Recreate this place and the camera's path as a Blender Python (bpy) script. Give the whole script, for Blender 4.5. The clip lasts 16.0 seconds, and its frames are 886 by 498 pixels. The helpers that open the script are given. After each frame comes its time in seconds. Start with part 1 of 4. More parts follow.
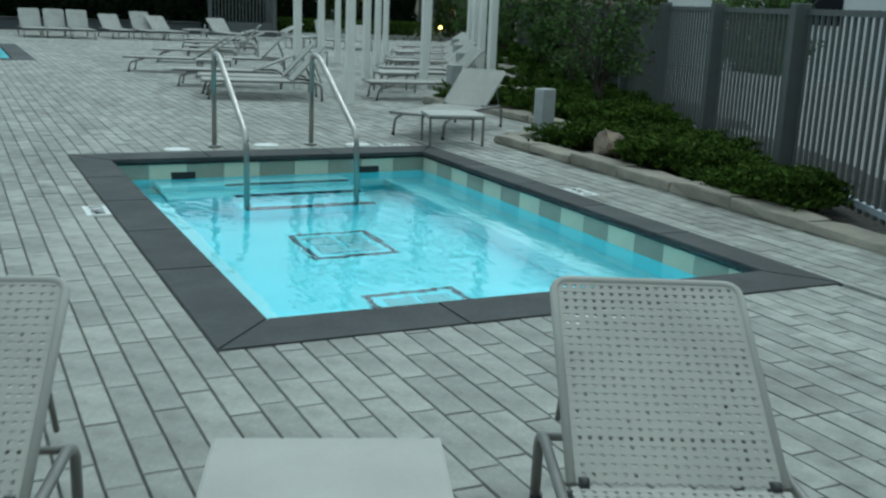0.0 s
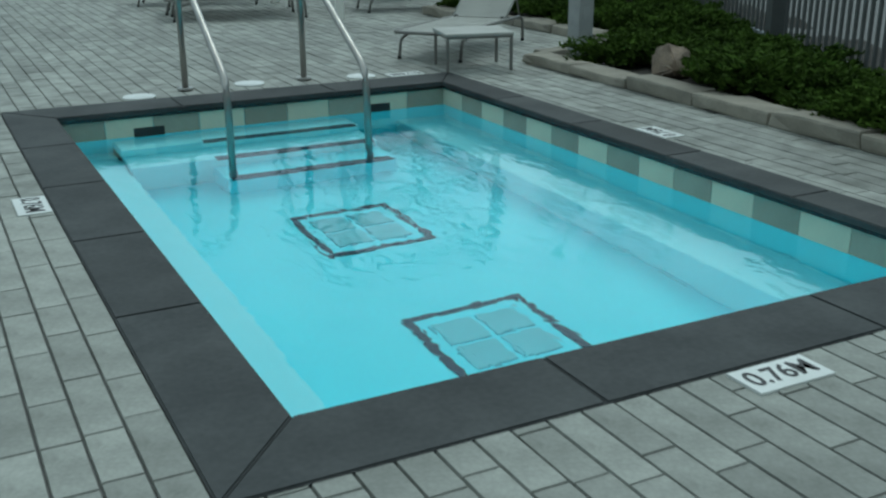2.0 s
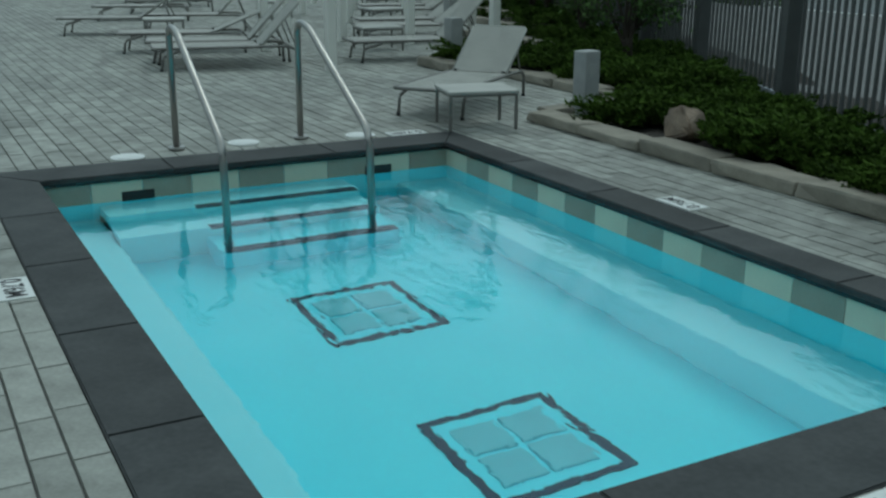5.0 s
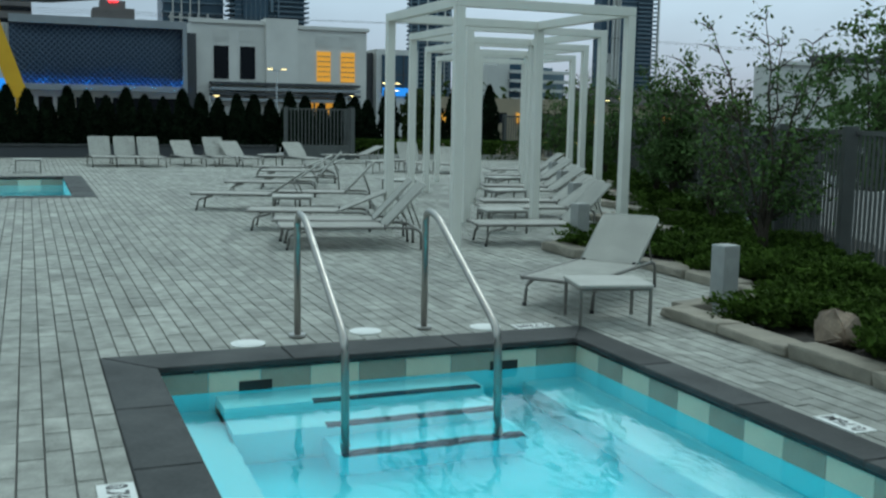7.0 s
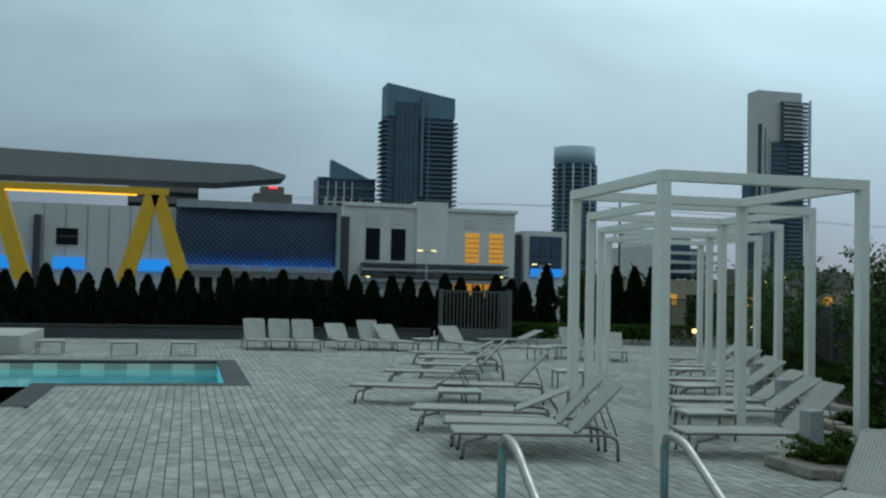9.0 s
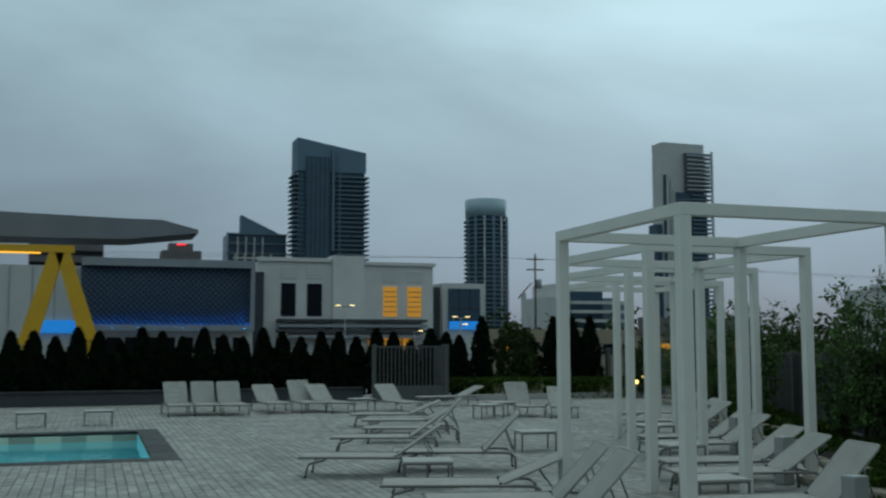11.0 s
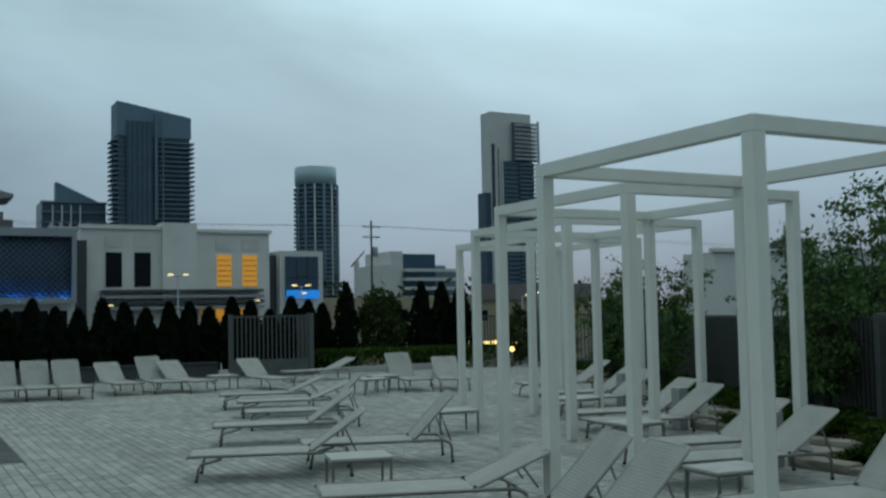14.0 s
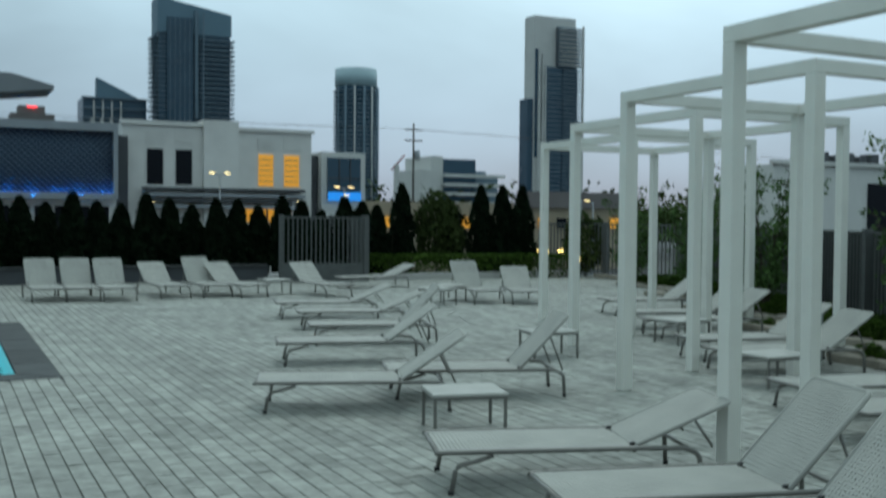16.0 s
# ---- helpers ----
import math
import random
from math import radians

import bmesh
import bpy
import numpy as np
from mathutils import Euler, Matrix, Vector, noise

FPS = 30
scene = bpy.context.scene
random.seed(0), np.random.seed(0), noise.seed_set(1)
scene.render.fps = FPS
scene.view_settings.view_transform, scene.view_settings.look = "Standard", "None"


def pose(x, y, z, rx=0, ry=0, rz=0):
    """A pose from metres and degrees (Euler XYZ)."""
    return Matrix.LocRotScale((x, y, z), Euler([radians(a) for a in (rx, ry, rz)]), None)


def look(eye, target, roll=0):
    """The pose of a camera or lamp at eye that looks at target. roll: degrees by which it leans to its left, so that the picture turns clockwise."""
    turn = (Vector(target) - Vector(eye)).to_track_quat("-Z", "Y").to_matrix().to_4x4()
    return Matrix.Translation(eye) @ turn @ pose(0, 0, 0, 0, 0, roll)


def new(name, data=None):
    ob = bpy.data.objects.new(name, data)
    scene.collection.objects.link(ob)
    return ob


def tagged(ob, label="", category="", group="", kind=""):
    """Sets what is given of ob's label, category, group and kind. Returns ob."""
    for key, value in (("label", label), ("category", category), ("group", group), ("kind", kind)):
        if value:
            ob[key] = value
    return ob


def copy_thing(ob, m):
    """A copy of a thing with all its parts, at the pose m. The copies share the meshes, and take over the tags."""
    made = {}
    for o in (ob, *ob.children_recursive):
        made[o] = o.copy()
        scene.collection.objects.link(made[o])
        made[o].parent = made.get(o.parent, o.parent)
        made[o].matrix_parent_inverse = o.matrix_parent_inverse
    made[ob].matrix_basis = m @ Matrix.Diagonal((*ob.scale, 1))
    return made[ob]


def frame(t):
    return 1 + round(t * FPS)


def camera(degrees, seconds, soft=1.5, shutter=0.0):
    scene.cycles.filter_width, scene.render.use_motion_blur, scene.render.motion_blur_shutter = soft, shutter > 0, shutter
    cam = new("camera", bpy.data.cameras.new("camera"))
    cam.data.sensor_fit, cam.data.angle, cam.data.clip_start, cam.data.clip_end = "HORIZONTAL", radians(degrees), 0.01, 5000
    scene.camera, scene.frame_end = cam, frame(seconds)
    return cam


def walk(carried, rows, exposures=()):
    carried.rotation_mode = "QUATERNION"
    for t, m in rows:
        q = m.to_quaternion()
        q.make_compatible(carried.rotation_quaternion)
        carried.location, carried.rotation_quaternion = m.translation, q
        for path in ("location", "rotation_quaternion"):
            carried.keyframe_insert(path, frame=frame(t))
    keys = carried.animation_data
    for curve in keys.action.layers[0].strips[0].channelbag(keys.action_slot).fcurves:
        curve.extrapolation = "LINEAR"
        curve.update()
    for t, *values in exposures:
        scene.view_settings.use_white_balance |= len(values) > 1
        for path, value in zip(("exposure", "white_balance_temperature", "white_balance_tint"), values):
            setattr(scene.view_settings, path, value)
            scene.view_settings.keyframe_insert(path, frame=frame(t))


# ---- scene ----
cam = camera(46.6, 16.0, soft=2.3, shutter=0.5)
PATH = [
    (0, (0.355, -0.902, 1.405), (1.211, 0.844, 0.938), 2.4),
    (0.5, (0.498, -0.407, 1.41), (1.378, 1.315, 0.902), 1.5),
    (1, (0.643, 0.057, 1.404), (1.465, 1.792, 0.846), 1.6),
    (1.5, (0.699, 0.491, 1.4), (1.562, 2.187, 0.787), 0.6),
    (2, (0.787, 0.864, 1.395), (1.652, 2.544, 0.741), -0.3),
    (2.5, (0.842, 1.115, 1.398), (1.753, 2.765, 0.729), 0.4),
    (3, (0.828, 1.296, 1.402), (1.804, 2.898, 0.708), 0.2),
    (3.2, (0.834, 1.324, 1.406), (1.801, 2.93, 0.709), 0.5),
    (5.3, (0.824, 1.334, 1.488), (1.707, 3.042, 0.938), 0.4),
    (5.5, (0.822, 1.341, 1.492), (1.675, 3.071, 0.964), 0.4),
    (6, (0.845, 1.39, 1.511), (1.612, 3.177, 1.042), 0.2),
    (6.5, (0.887, 1.51, 1.54), (1.602, 3.346, 1.194), 0.4),
    (7, (0.903, 1.734, 1.567), (1.646, 3.572, 1.304), 1.1),
    (7.3, (0.934, 1.921, 1.579), (1.671, 3.766, 1.351), 0.7),
    (7.5, (0.961, 2.075, 1.585), (1.668, 3.936, 1.398), 1.6),
    (8, (0.985, 2.545, 1.606), (1.516, 4.473, 1.527), 2.9),
    (8.1, (0.992, 2.64, 1.612), (1.503, 4.573, 1.562), 2.8),
    (8.2, (0.995, 2.725, 1.616), (1.478, 4.666, 1.60), 3.1),
    (10.3, (0.833, 4.323, 1.649), (1.353, 6.249, 1.792), -0.7),
    (10.4, (0.825, 4.406, 1.65), (1.348, 6.329, 1.817), -0.4),
    (10.5, (0.813, 4.493, 1.65), (1.352, 6.409, 1.843), -0.8),
    (11, (0.73, 4.949, 1.655), (1.371, 6.835, 1.84), -0.1),
    (11.5, (0.666, 5.379, 1.658), (1.37, 7.241, 1.86), -0.8),
    (12, (0.616, 5.798, 1.662), (1.354, 7.645, 1.875), 0.1),
    (12.5, (0.566, 6.229, 1.664), (1.384, 8.041, 1.875), -0.9),
    (13, (0.556, 6.685, 1.659), (1.399, 8.486, 1.875), -0.8),
    (13.5, (0.572, 7.16, 1.653), (1.467, 8.938, 1.843), -0.6),
    (14, (0.607, 7.642, 1.639), (1.554, 9.399, 1.76), -1.1),
    (14.5, (0.652, 8.124, 1.623), (1.563, 9.903, 1.677), 0.4),
    (15, (0.654, 8.609, 1.623), (1.592, 10.374, 1.666), -0.2),
    (15.2, (0.667, 8.8, 1.621), (1.582, 10.577, 1.689), -0.1),
    (15.5, (0.711, 9.083, 1.617), (1.577, 10.885, 1.69), 0.7),
    (16, (0.88, 9.66, 1.622), (1.764, 11.453, 1.561), 0.5),
]

EXPOSURES = [(0.0, 0.17), (0.5, 0.17), (1.5, 0.02), (3.0, -0.42), (5.5, -0.42), (7.0, 0.07), (8.0, -0.05), (10.5, -0.62), (12.5, -0.78), (13.0, -0.76), (13.5, -0.66), (14.0, -0.54), (15.0, -0.30), (15.5, -0.30), (16.0, -0.05)]
walk(cam, [(t, look(eye, target, roll)) for t, eye, target, roll in PATH], EXPOSURES)

# ---- sky and light ----
world = bpy.data.worlds.new("sky")
scene.world = world
world.use_nodes = True
wn, wl = world.node_tree.nodes, world.node_tree.links
wn.clear()


def wnode(kind, **values):
    n = wn.new(kind)
    for k, v in values.items():
        n.inputs[k].default_value = v
    return n


sky = wn.new("ShaderNodeTexSky")
sky.sky_type = "NISHITA"
sky.sun_disc = False
sky.sun_elevation = radians(32)
sky.sun_rotation = radians(35)
sky_dim = wnode("ShaderNodeVectorMath")
sky_dim.operation = "SCALE"
sky_dim.inputs["Scale"].default_value = 0.07
wl.new(sky.outputs[0], sky_dim.inputs[0])
coord = wn.new("ShaderNodeTexCoord")
spread = wn.new("ShaderNodeMapping")
spread.inputs["Scale"].default_value = (1.0, 1.0, 3.2)
spread.inputs["Rotation"].default_value = (0.25, 0.1, 0.4)
wl.new(coord.outputs["Generated"], spread.inputs["Vector"])
cloud = wnode("ShaderNodeTexNoise", Scale=1.5, Detail=5.0, Roughness=0.5, Distortion=0.4)
wl.new(spread.outputs[0], cloud.inputs["Vector"])
split = wn.new("ShaderNodeSeparateXYZ")
wl.new(coord.outputs["Generated"], split.inputs[0])
rise = wn.new("ShaderNodeValToRGB")      # overcast: pale at the zenith, dull at the horizon
rise.color_ramp.elements[0].position, rise.color_ramp.elements[0].color = 0.0, (0.215, 0.285, 0.40, 1)
rise.color_ramp.elements[1].position, rise.color_ramp.elements[1].color = 1.0, (0.95, 1.22, 1.26, 1)
mid = rise.color_ramp.elements.new(0.30)
mid.color = (0.655, 0.95, 1.06, 1)
wl.new(split.outputs["Z"], rise.inputs[0])
vary = wn.new("ShaderNodeMapRange")
for k, v in (("From Min", 0.3), ("From Max", 0.7), ("To Min", 0.68), ("To Max", 1.26)):
    vary.inputs[k].default_value = v
wl.new(cloud.outputs["Fac"], vary.inputs["Value"])
# the cloud cover is thinner towards the hidden sun
toward = wn.new("ShaderNodeVectorMath")
toward.operation = "DOT_PRODUCT"
wl.new(coord.outputs["Generated"], toward.inputs[0])
toward.inputs[1].default_value = (0.76, 0.42, 0.50)
thin = wn.new("ShaderNodeMapRange")
for k, v in (("From Min", 0.35), ("From Max", 0.98), ("To Min", 0.84), ("To Max", 1.34)):
    thin.inputs[k].default_value = v
wl.new(toward.outputs["Value"], thin.inputs["Value"])
cover = wn.new("ShaderNodeMath")
cover.operation = "MULTIPLY"
wl.new(vary.outputs[0], cover.inputs[0])
wl.new(thin.outputs[0], cover.inputs[1])
clouded = wn.new("ShaderNodeVectorMath")
clouded.operation = "SCALE"
wl.new(rise.outputs[0], clouded.inputs[0])
wl.new(cover.outputs[0], clouded.inputs["Scale"])
blend = wn.new("ShaderNodeMix")
blend.data_type = "RGBA"
blend.inputs["Factor"].default_value = 0.9
wl.new(sky_dim.outputs[0], blend.inputs["A"])
wl.new(clouded.outputs[0], blend.inputs["B"])
back = wnode("ShaderNodeBackground", Strength=0.9)
wl.new(blend.outputs["Result"], back.inputs["Color"])
world_out = wn.new("ShaderNodeOutputWorld")
wl.new(back.outputs[0], world_out.inputs[0])

sun_data = bpy.data.lights.new("sun", "SUN")
sun_data.energy, sun_data.angle, sun_data.color = 0.5, radians(25), (0.92, 1.0, 0.96)
sun = new("sun", sun_data)
sun.matrix_world = look((0, 0, 20), (-20 * math.sin(radians(35)), -20 * math.cos(radians(35)), 20 - 25 * math.tan(radians(50))))


# ---- materials ----
def material(name, a, b=None, rough=0.6, metal=0.0, scale=6.0, fine=90.0, bump=0.15, depth=0.004, island=0.0, piece=0.0, stretch=(1, 1, 1), stain=0.0, spec=0.5):
    m = bpy.data.materials.new(name)
    m.use_nodes = True
    n, l = m.node_tree.nodes, m.node_tree.links
    p = n["Principled BSDF"]
    b = b or tuple(v * 0.8 for v in a)
    tc = n.new("ShaderNodeTexCoord")
    mp = n.new("ShaderNodeMapping")
    mp.inputs["Scale"].default_value = stretch
    l.new(tc.outputs["Object"], mp.inputs[0])
    big, small = n.new("ShaderNodeTexNoise"), n.new("ShaderNodeTexNoise")
    big.inputs["Scale"].default_value, big.inputs["Detail"].default_value = scale, 4
    small.inputs["Scale"].default_value, small.inputs["Detail"].default_value = fine, 3
    l.new(mp.outputs[0], big.inputs["Vector"])
    l.new(mp.outputs[0], small.inputs["Vector"])
    add = n.new("ShaderNodeMath")
    add.operation = "MULTIPLY_ADD"
    add.inputs[1].default_value = 0.4
    l.new(small.outputs["Fac"], add.inputs[0])
    l.new(big.outputs["Fac"], add.inputs[2])
    rng = n.new("ShaderNodeMapRange")
    rng.inputs["From Min"].default_value, rng.inputs["From Max"].default_value = 0.45, 0.95
    l.new(add.outputs[0], rng.inputs["Value"])
    mix = n.new("ShaderNodeMix")
    mix.data_type = "RGBA"
    mix.inputs["A"].default_value, mix.inputs["B"].default_value = (*a, 1), (*b, 1)
    l.new(rng.outputs[0], mix.inputs["Factor"])
    colour = mix.outputs["Result"]
    if island or piece:
        src = n.new("ShaderNodeNewGeometry").outputs["Random Per Island"] if island else n.new("ShaderNodeObjectInfo").outputs["Random"]
        amount = island or piece
        r2 = n.new("ShaderNodeMapRange")
        r2.inputs["To Min"].default_value, r2.inputs["To Max"].default_value = 1 - amount, 1 + amount
        l.new(src, r2.inputs["Value"])
        sc = n.new("ShaderNodeVectorMath")
        sc.operation = "SCALE"
        l.new(colour, sc.inputs[0])
        l.new(r2.outputs[0], sc.inputs["Scale"])
        colour = sc.outputs[0]
    if stain:
        st = n.new("ShaderNodeTexNoise")
        st.inputs["Scale"].default_value, st.inputs["Detail"].default_value, st.inputs["Roughness"].default_value = 0.7, 6, 0.65
        wc = n.new("ShaderNodeNewGeometry")
        l.new(wc.outputs["Position"], st.inputs["Vector"])
        r3 = n.new("ShaderNodeMapRange")
        r3.inputs["From Min"].default_value, r3.inputs["From Max"].default_value = 0.4, 0.68
        r3.inputs["To Min"].default_value, r3.inputs["To Max"].default_value = 1.0, 1.0 - stain
        l.new(st.outputs["Fac"], r3.inputs["Value"])
        s3 = n.new("ShaderNodeVectorMath")
        s3.operation = "SCALE"
        l.new(colour, s3.inputs[0])
        l.new(r3.outputs[0], s3.inputs["Scale"])
        colour = s3.outputs[0]
    l.new(colour, p.inputs["Base Color"])
    rr = n.new("ShaderNodeMapRange")
    rr.inputs["To Min"].default_value, rr.inputs["To Max"].default_value = max(0.02, rough - 0.08), min(1, rough + 0.08)
    l.new(big.outputs["Fac"], rr.inputs["Value"])
    l.new(rr.outputs[0], p.inputs["Roughness"])
    p.inputs["Metallic"].default_value = metal
    p.inputs["Specular IOR Level"].default_value = spec
    if bump:
        bp = n.new("ShaderNodeBump")
        bp.inputs["Strength"].default_value, bp.inputs["Distance"].default_value = bump, depth
        l.new(add.outputs[0], bp.inputs["Height"])
        l.new(bp.outputs[0], p.inputs["Normal"])
    return m


def glowing(name, colour, strength):
    m = bpy.data.materials.new(name)
    m.use_nodes = True
    p = m.node_tree.nodes["Principled BSDF"]
    p.inputs["Base Color"].default_value = (*[c * 0.5 for c in colour], 1)
    p.inputs["Emission Color"].default_value = (*colour, 1)
    p.inputs["Emission Strength"].default_value = strength
    return m


def leafy(name, a, b, island=0.35):
    m = material(name, a, b, rough=0.8, scale=3, fine=40, bump=0, island=island, spec=0.04)
    return m


PAVER = dict(a=(0.41, 0.42, 0.385), b=(0.205, 0.212, 0.19), rough=0.75, scale=7, fine=70, bump=0.25, depth=0.003, stain=0.3)
M_paver_stuff = material("paver_concrete", island=0.16, **PAVER)
M_paver = material("paver_concrete_near", piece=0.16, **PAVER)
M_bed = material("joint_sand", (0.17, 0.17, 0.165), rough=0.95, scale=20)
M_coping = material("dark_basalt", (0.033, 0.037, 0.039), (0.078, 0.083, 0.084), rough=0.75, spec=0.3, scale=3.2, fine=45, bump=0.3, depth=0.002, piece=0.2, stain=0.25)
M_coping_shadow = material("coping_shadow_black", (0.012, 0.014, 0.018), rough=0.25, bump=0)
M_plaster = material("aqua_plaster", (0.075, 0.79, 0.90), (0.11, 0.84, 0.93), rough=0.7, scale=2, fine=60, bump=0.1)
M_bench = material("pale_aqua_plaster", (0.26, 0.82, 0.88), (0.34, 0.86, 0.91), rough=0.7, scale=2, fine=60, bump=0.1)
M_tile_white = material("cream_glazed_tile", (0.66, 0.64, 0.50), (0.58, 0.565, 0.45), rough=0.2, scale=4, fine=60, bump=0.05, piece=0.05)
M_tile_grey = material("taupe_glazed_tile", (0.36, 0.345, 0.28), (0.30, 0.287, 0.235), rough=0.2, scale=4, fine=60, bump=0.05, piece=0.08)
M_navy = material("navy_mosaic", (0.0, 0.032, 0.062), (0.0, 0.05, 0.085), rough=0.6, fine=200, bump=0.1, spec=0.1)
M_grate = material("teal_grate", (0.085, 0.56, 0.63), (0.065, 0.47, 0.54), rough=0.5)
M_steel = material("brushed_steel", (0.44, 0.43, 0.405), (0.32, 0.31, 0.295), rough=0.33, metal=1.0, scale=8, fine=200, bump=0.05, stretch=(1, 1, 0.1))
M_white = material("white_powder_coat", (0.77, 0.765, 0.71), (0.70, 0.695, 0.645), rough=0.5, scale=3, fine=80, bump=0.05)
M_frame = material("taupe_aluminium", (0.21, 0.205, 0.19), (0.17, 0.165, 0.155), rough=0.45, metal=0.3, scale=9, bump=0.04)
M_sling = material("grey_woven_vinyl", (0.42, 0.42, 0.385), (0.34, 0.34, 0.315), rough=0.7, scale=3, fine=220, bump=0.2, depth=0.002)
M_table = material("grey_moulded_top", (0.42, 0.42, 0.39), (0.35, 0.35, 0.325), rough=0.6, scale=4, bump=0.08)
M_black = material("black_plastic", (0.02, 0.02, 0.022), rough=0.5, bump=0)
M_disc = material("white_lid_plastic", (0.78, 0.80, 0.78), (0.66, 0.68, 0.66), rough=0.45)
M_stone = material("sandstone_kerb", (0.32, 0.29, 0.235), (0.22, 0.20, 0.165), rough=0.85, scale=5, fine=50, bump=0.5, depth=0.012, piece=0.12)
M_rock = material("boulder_stone", (0.32, 0.24, 0.175), (0.15, 0.115, 0.09), rough=0.9, scale=5, fine=40, bump=0.7, depth=0.02)
M_bollard = material("grey_cast_bollard", (0.36, 0.37, 0.36), (0.28, 0.29, 0.285), rough=0.65, scale=7, fine=90, bump=0.2)
M_soil = material("dark_mulch", (0.030, 0.024, 0.017), (0.016, 0.013, 0.010), rough=0.95, scale=14, bump=0.8, depth=0.03)
M_juniper = leafy("juniper_needles", (0.060, 0.108, 0.018), (0.025, 0.048, 0.009), 0.5)
M_leaf = leafy("birch_leaf", (0.092, 0.160, 0.052), (0.055, 0.100, 0.034), 0.45)
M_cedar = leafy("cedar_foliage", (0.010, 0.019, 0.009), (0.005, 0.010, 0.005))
M_bush = leafy("bush_leaf", (0.05, 0.07, 0.022), (0.03, 0.045, 0.015))
M_bark = material("brown_bark", (0.07, 0.055, 0.04), (0.035, 0.028, 0.022), rough=0.9, scale=12, fine=60, bump=0.6, depth=0.01, stretch=(1, 1, 0.3))
M_fence = material("grey_fence_metal", (0.105, 0.112, 0.11), (0.08, 0.086, 0.085), rough=0.5, metal=0.2, scale=5, bump=0.04)
M_screen = material("grey_green_panel", (0.056, 0.066, 0.058), (0.040, 0.049, 0.043), rough=0.7, scale=2, fine=30, bump=0.05, piece=0.08)
M_render = material("white_stucco", (0.72, 0.71, 0.68), (0.62, 0.61, 0.585), rough=0.85, scale=0.5, fine=12, bump=0.1)
M_dark_panel = material("charcoal_panel", (0.055, 0.06, 0.068), (0.04, 0.043, 0.05), rough=0.5, scale=0.6, bump=0.03)
M_lattice = material("navy_metal_lattice", (0.12, 0.18, 0.26), (0.09, 0.14, 0.21), rough=0.4, metal=0.3, bump=0)
M_panel_back = material("slate_blue_backing", (0.045, 0.075, 0.12), (0.035, 0.06, 0.10), rough=0.5, scale=0.5, bump=0.03)
M_trim = material("grey_metal_trim", (0.30, 0.33, 0.36), rough=0.5, scale=0.7, bump=0.02)
M_yellow = material("yellow_painted_steel", (0.82, 0.46, 0.015), (0.72, 0.38, 0.012), rough=0.45, scale=0.8, bump=0.03)
M_canopy = material("grey_canopy_metal", (0.22, 0.24, 0.26), (0.18, 0.195, 0.21), rough=0.5, scale=0.4, bump=0.03)
# distance haze is put into the tower glass, slab and crown colours as blue
M_tower_glass = material("tower_hazed_blue_glass", (0.044, 0.092, 0.135), (0.030, 0.066, 0.102), rough=0.25, scale=0.1, fine=1.5, bump=0, spec=0.4)
M_tower_slab = material("tower_hazed_concrete", (0.15, 0.215, 0.265), (0.115, 0.17, 0.215), rough=0.8, scale=0.2, fine=2, bump=0)
M_tower_pale = material("tower_pale_panel", (0.62, 0.62, 0.595), (0.54, 0.54, 0.52), rough=0.8, scale=0.15, fine=2, bump=0)
M_tower_mech = material("tower_hazed_crown_panel", (0.125, 0.215, 0.275), (0.10, 0.18, 0.235), rough=0.6, scale=0.1, fine=1, bump=0)
M_brown = material("brown_brick_tower", (0.19, 0.17, 0.165), (0.15, 0.135, 0.13), rough=0.9, scale=0.3, bump=0)
M_tan = material("tan_facade", (0.36, 0.30, 0.21), (0.29, 0.245, 0.18), rough=0.9, scale=0.4, bump=0)
M_wall_grey = material("grey_rendered_wall", (0.44, 0.43, 0.40), (0.36, 0.355, 0.335), rough=0.9, scale=0.5, fine=8, bump=0.1)
M_window = material("dark_window_glass", (0.010, 0.012, 0.016), rough=0.15, bump=0, spec=0.12)
M_amber = glowing("amber_lit_window", (1.0, 0.47, 0.05), 0.47)
M_blue_led = glowing("blue_led", (0.0, 0.28, 1.0), 42.0)
M_lamp_glow = glowing("street_lamp_glow", (1.0, 0.80, 0.35), 3.0)
M_red_glow = glowing("red_light", (1.0, 0.03, 0.04), 4.0)
M_warm_glow = glowing("warm_garden_light", (1.0, 0.7, 0.2), 4.0)
M_asphalt = material("street_asphalt", (0.055, 0.057, 0.058), (0.04, 0.041, 0.042), rough=0.9, scale=0.3, fine=3, bump=0)
M_marker = material("white_marker_tile", (0.74, 0.76, 0.74), (0.66, 0.68, 0.66), rough=0.4, bump=0)
M_ink = material("black_ink", (0.02, 0.02, 0.022), rough=0.5, bump=0)
M_pole = material("utility_pole_wood", (0.06, 0.055, 0.05), rough=0.9)

M_water = bpy.data.materials.new("water")
M_water.use_nodes = True
_n, _l = M_water.node_tree.nodes, M_water.node_tree.links
_p = _n["Principled BSDF"]
_p.inputs["Base Color"].default_value = (0.72, 0.97, 1.0, 1)
_p.inputs["Roughness"].default_value = 0.0
_p.inputs["IOR"].default_value = 1.33
_p.inputs["Transmission Weight"].default_value = 1.0
_geo = _n.new("ShaderNodeNewGeometry")
_mp = _n.new("ShaderNodeMapping")
_mp.inputs["Scale"].default_value = (1.0, 0.45, 1.0)
_mp.inputs["Rotation"].default_value = (0, 0, 0.5)
_wv = _n.new("ShaderNodeTexNoise")
_wv.inputs["Scale"].default_value, _wv.inputs["Detail"].default_value, _wv.inputs["Distortion"].default_value = 9.0, 2.5, 0.6
_l.new(_geo.outputs["Position"], _mp.inputs[0])
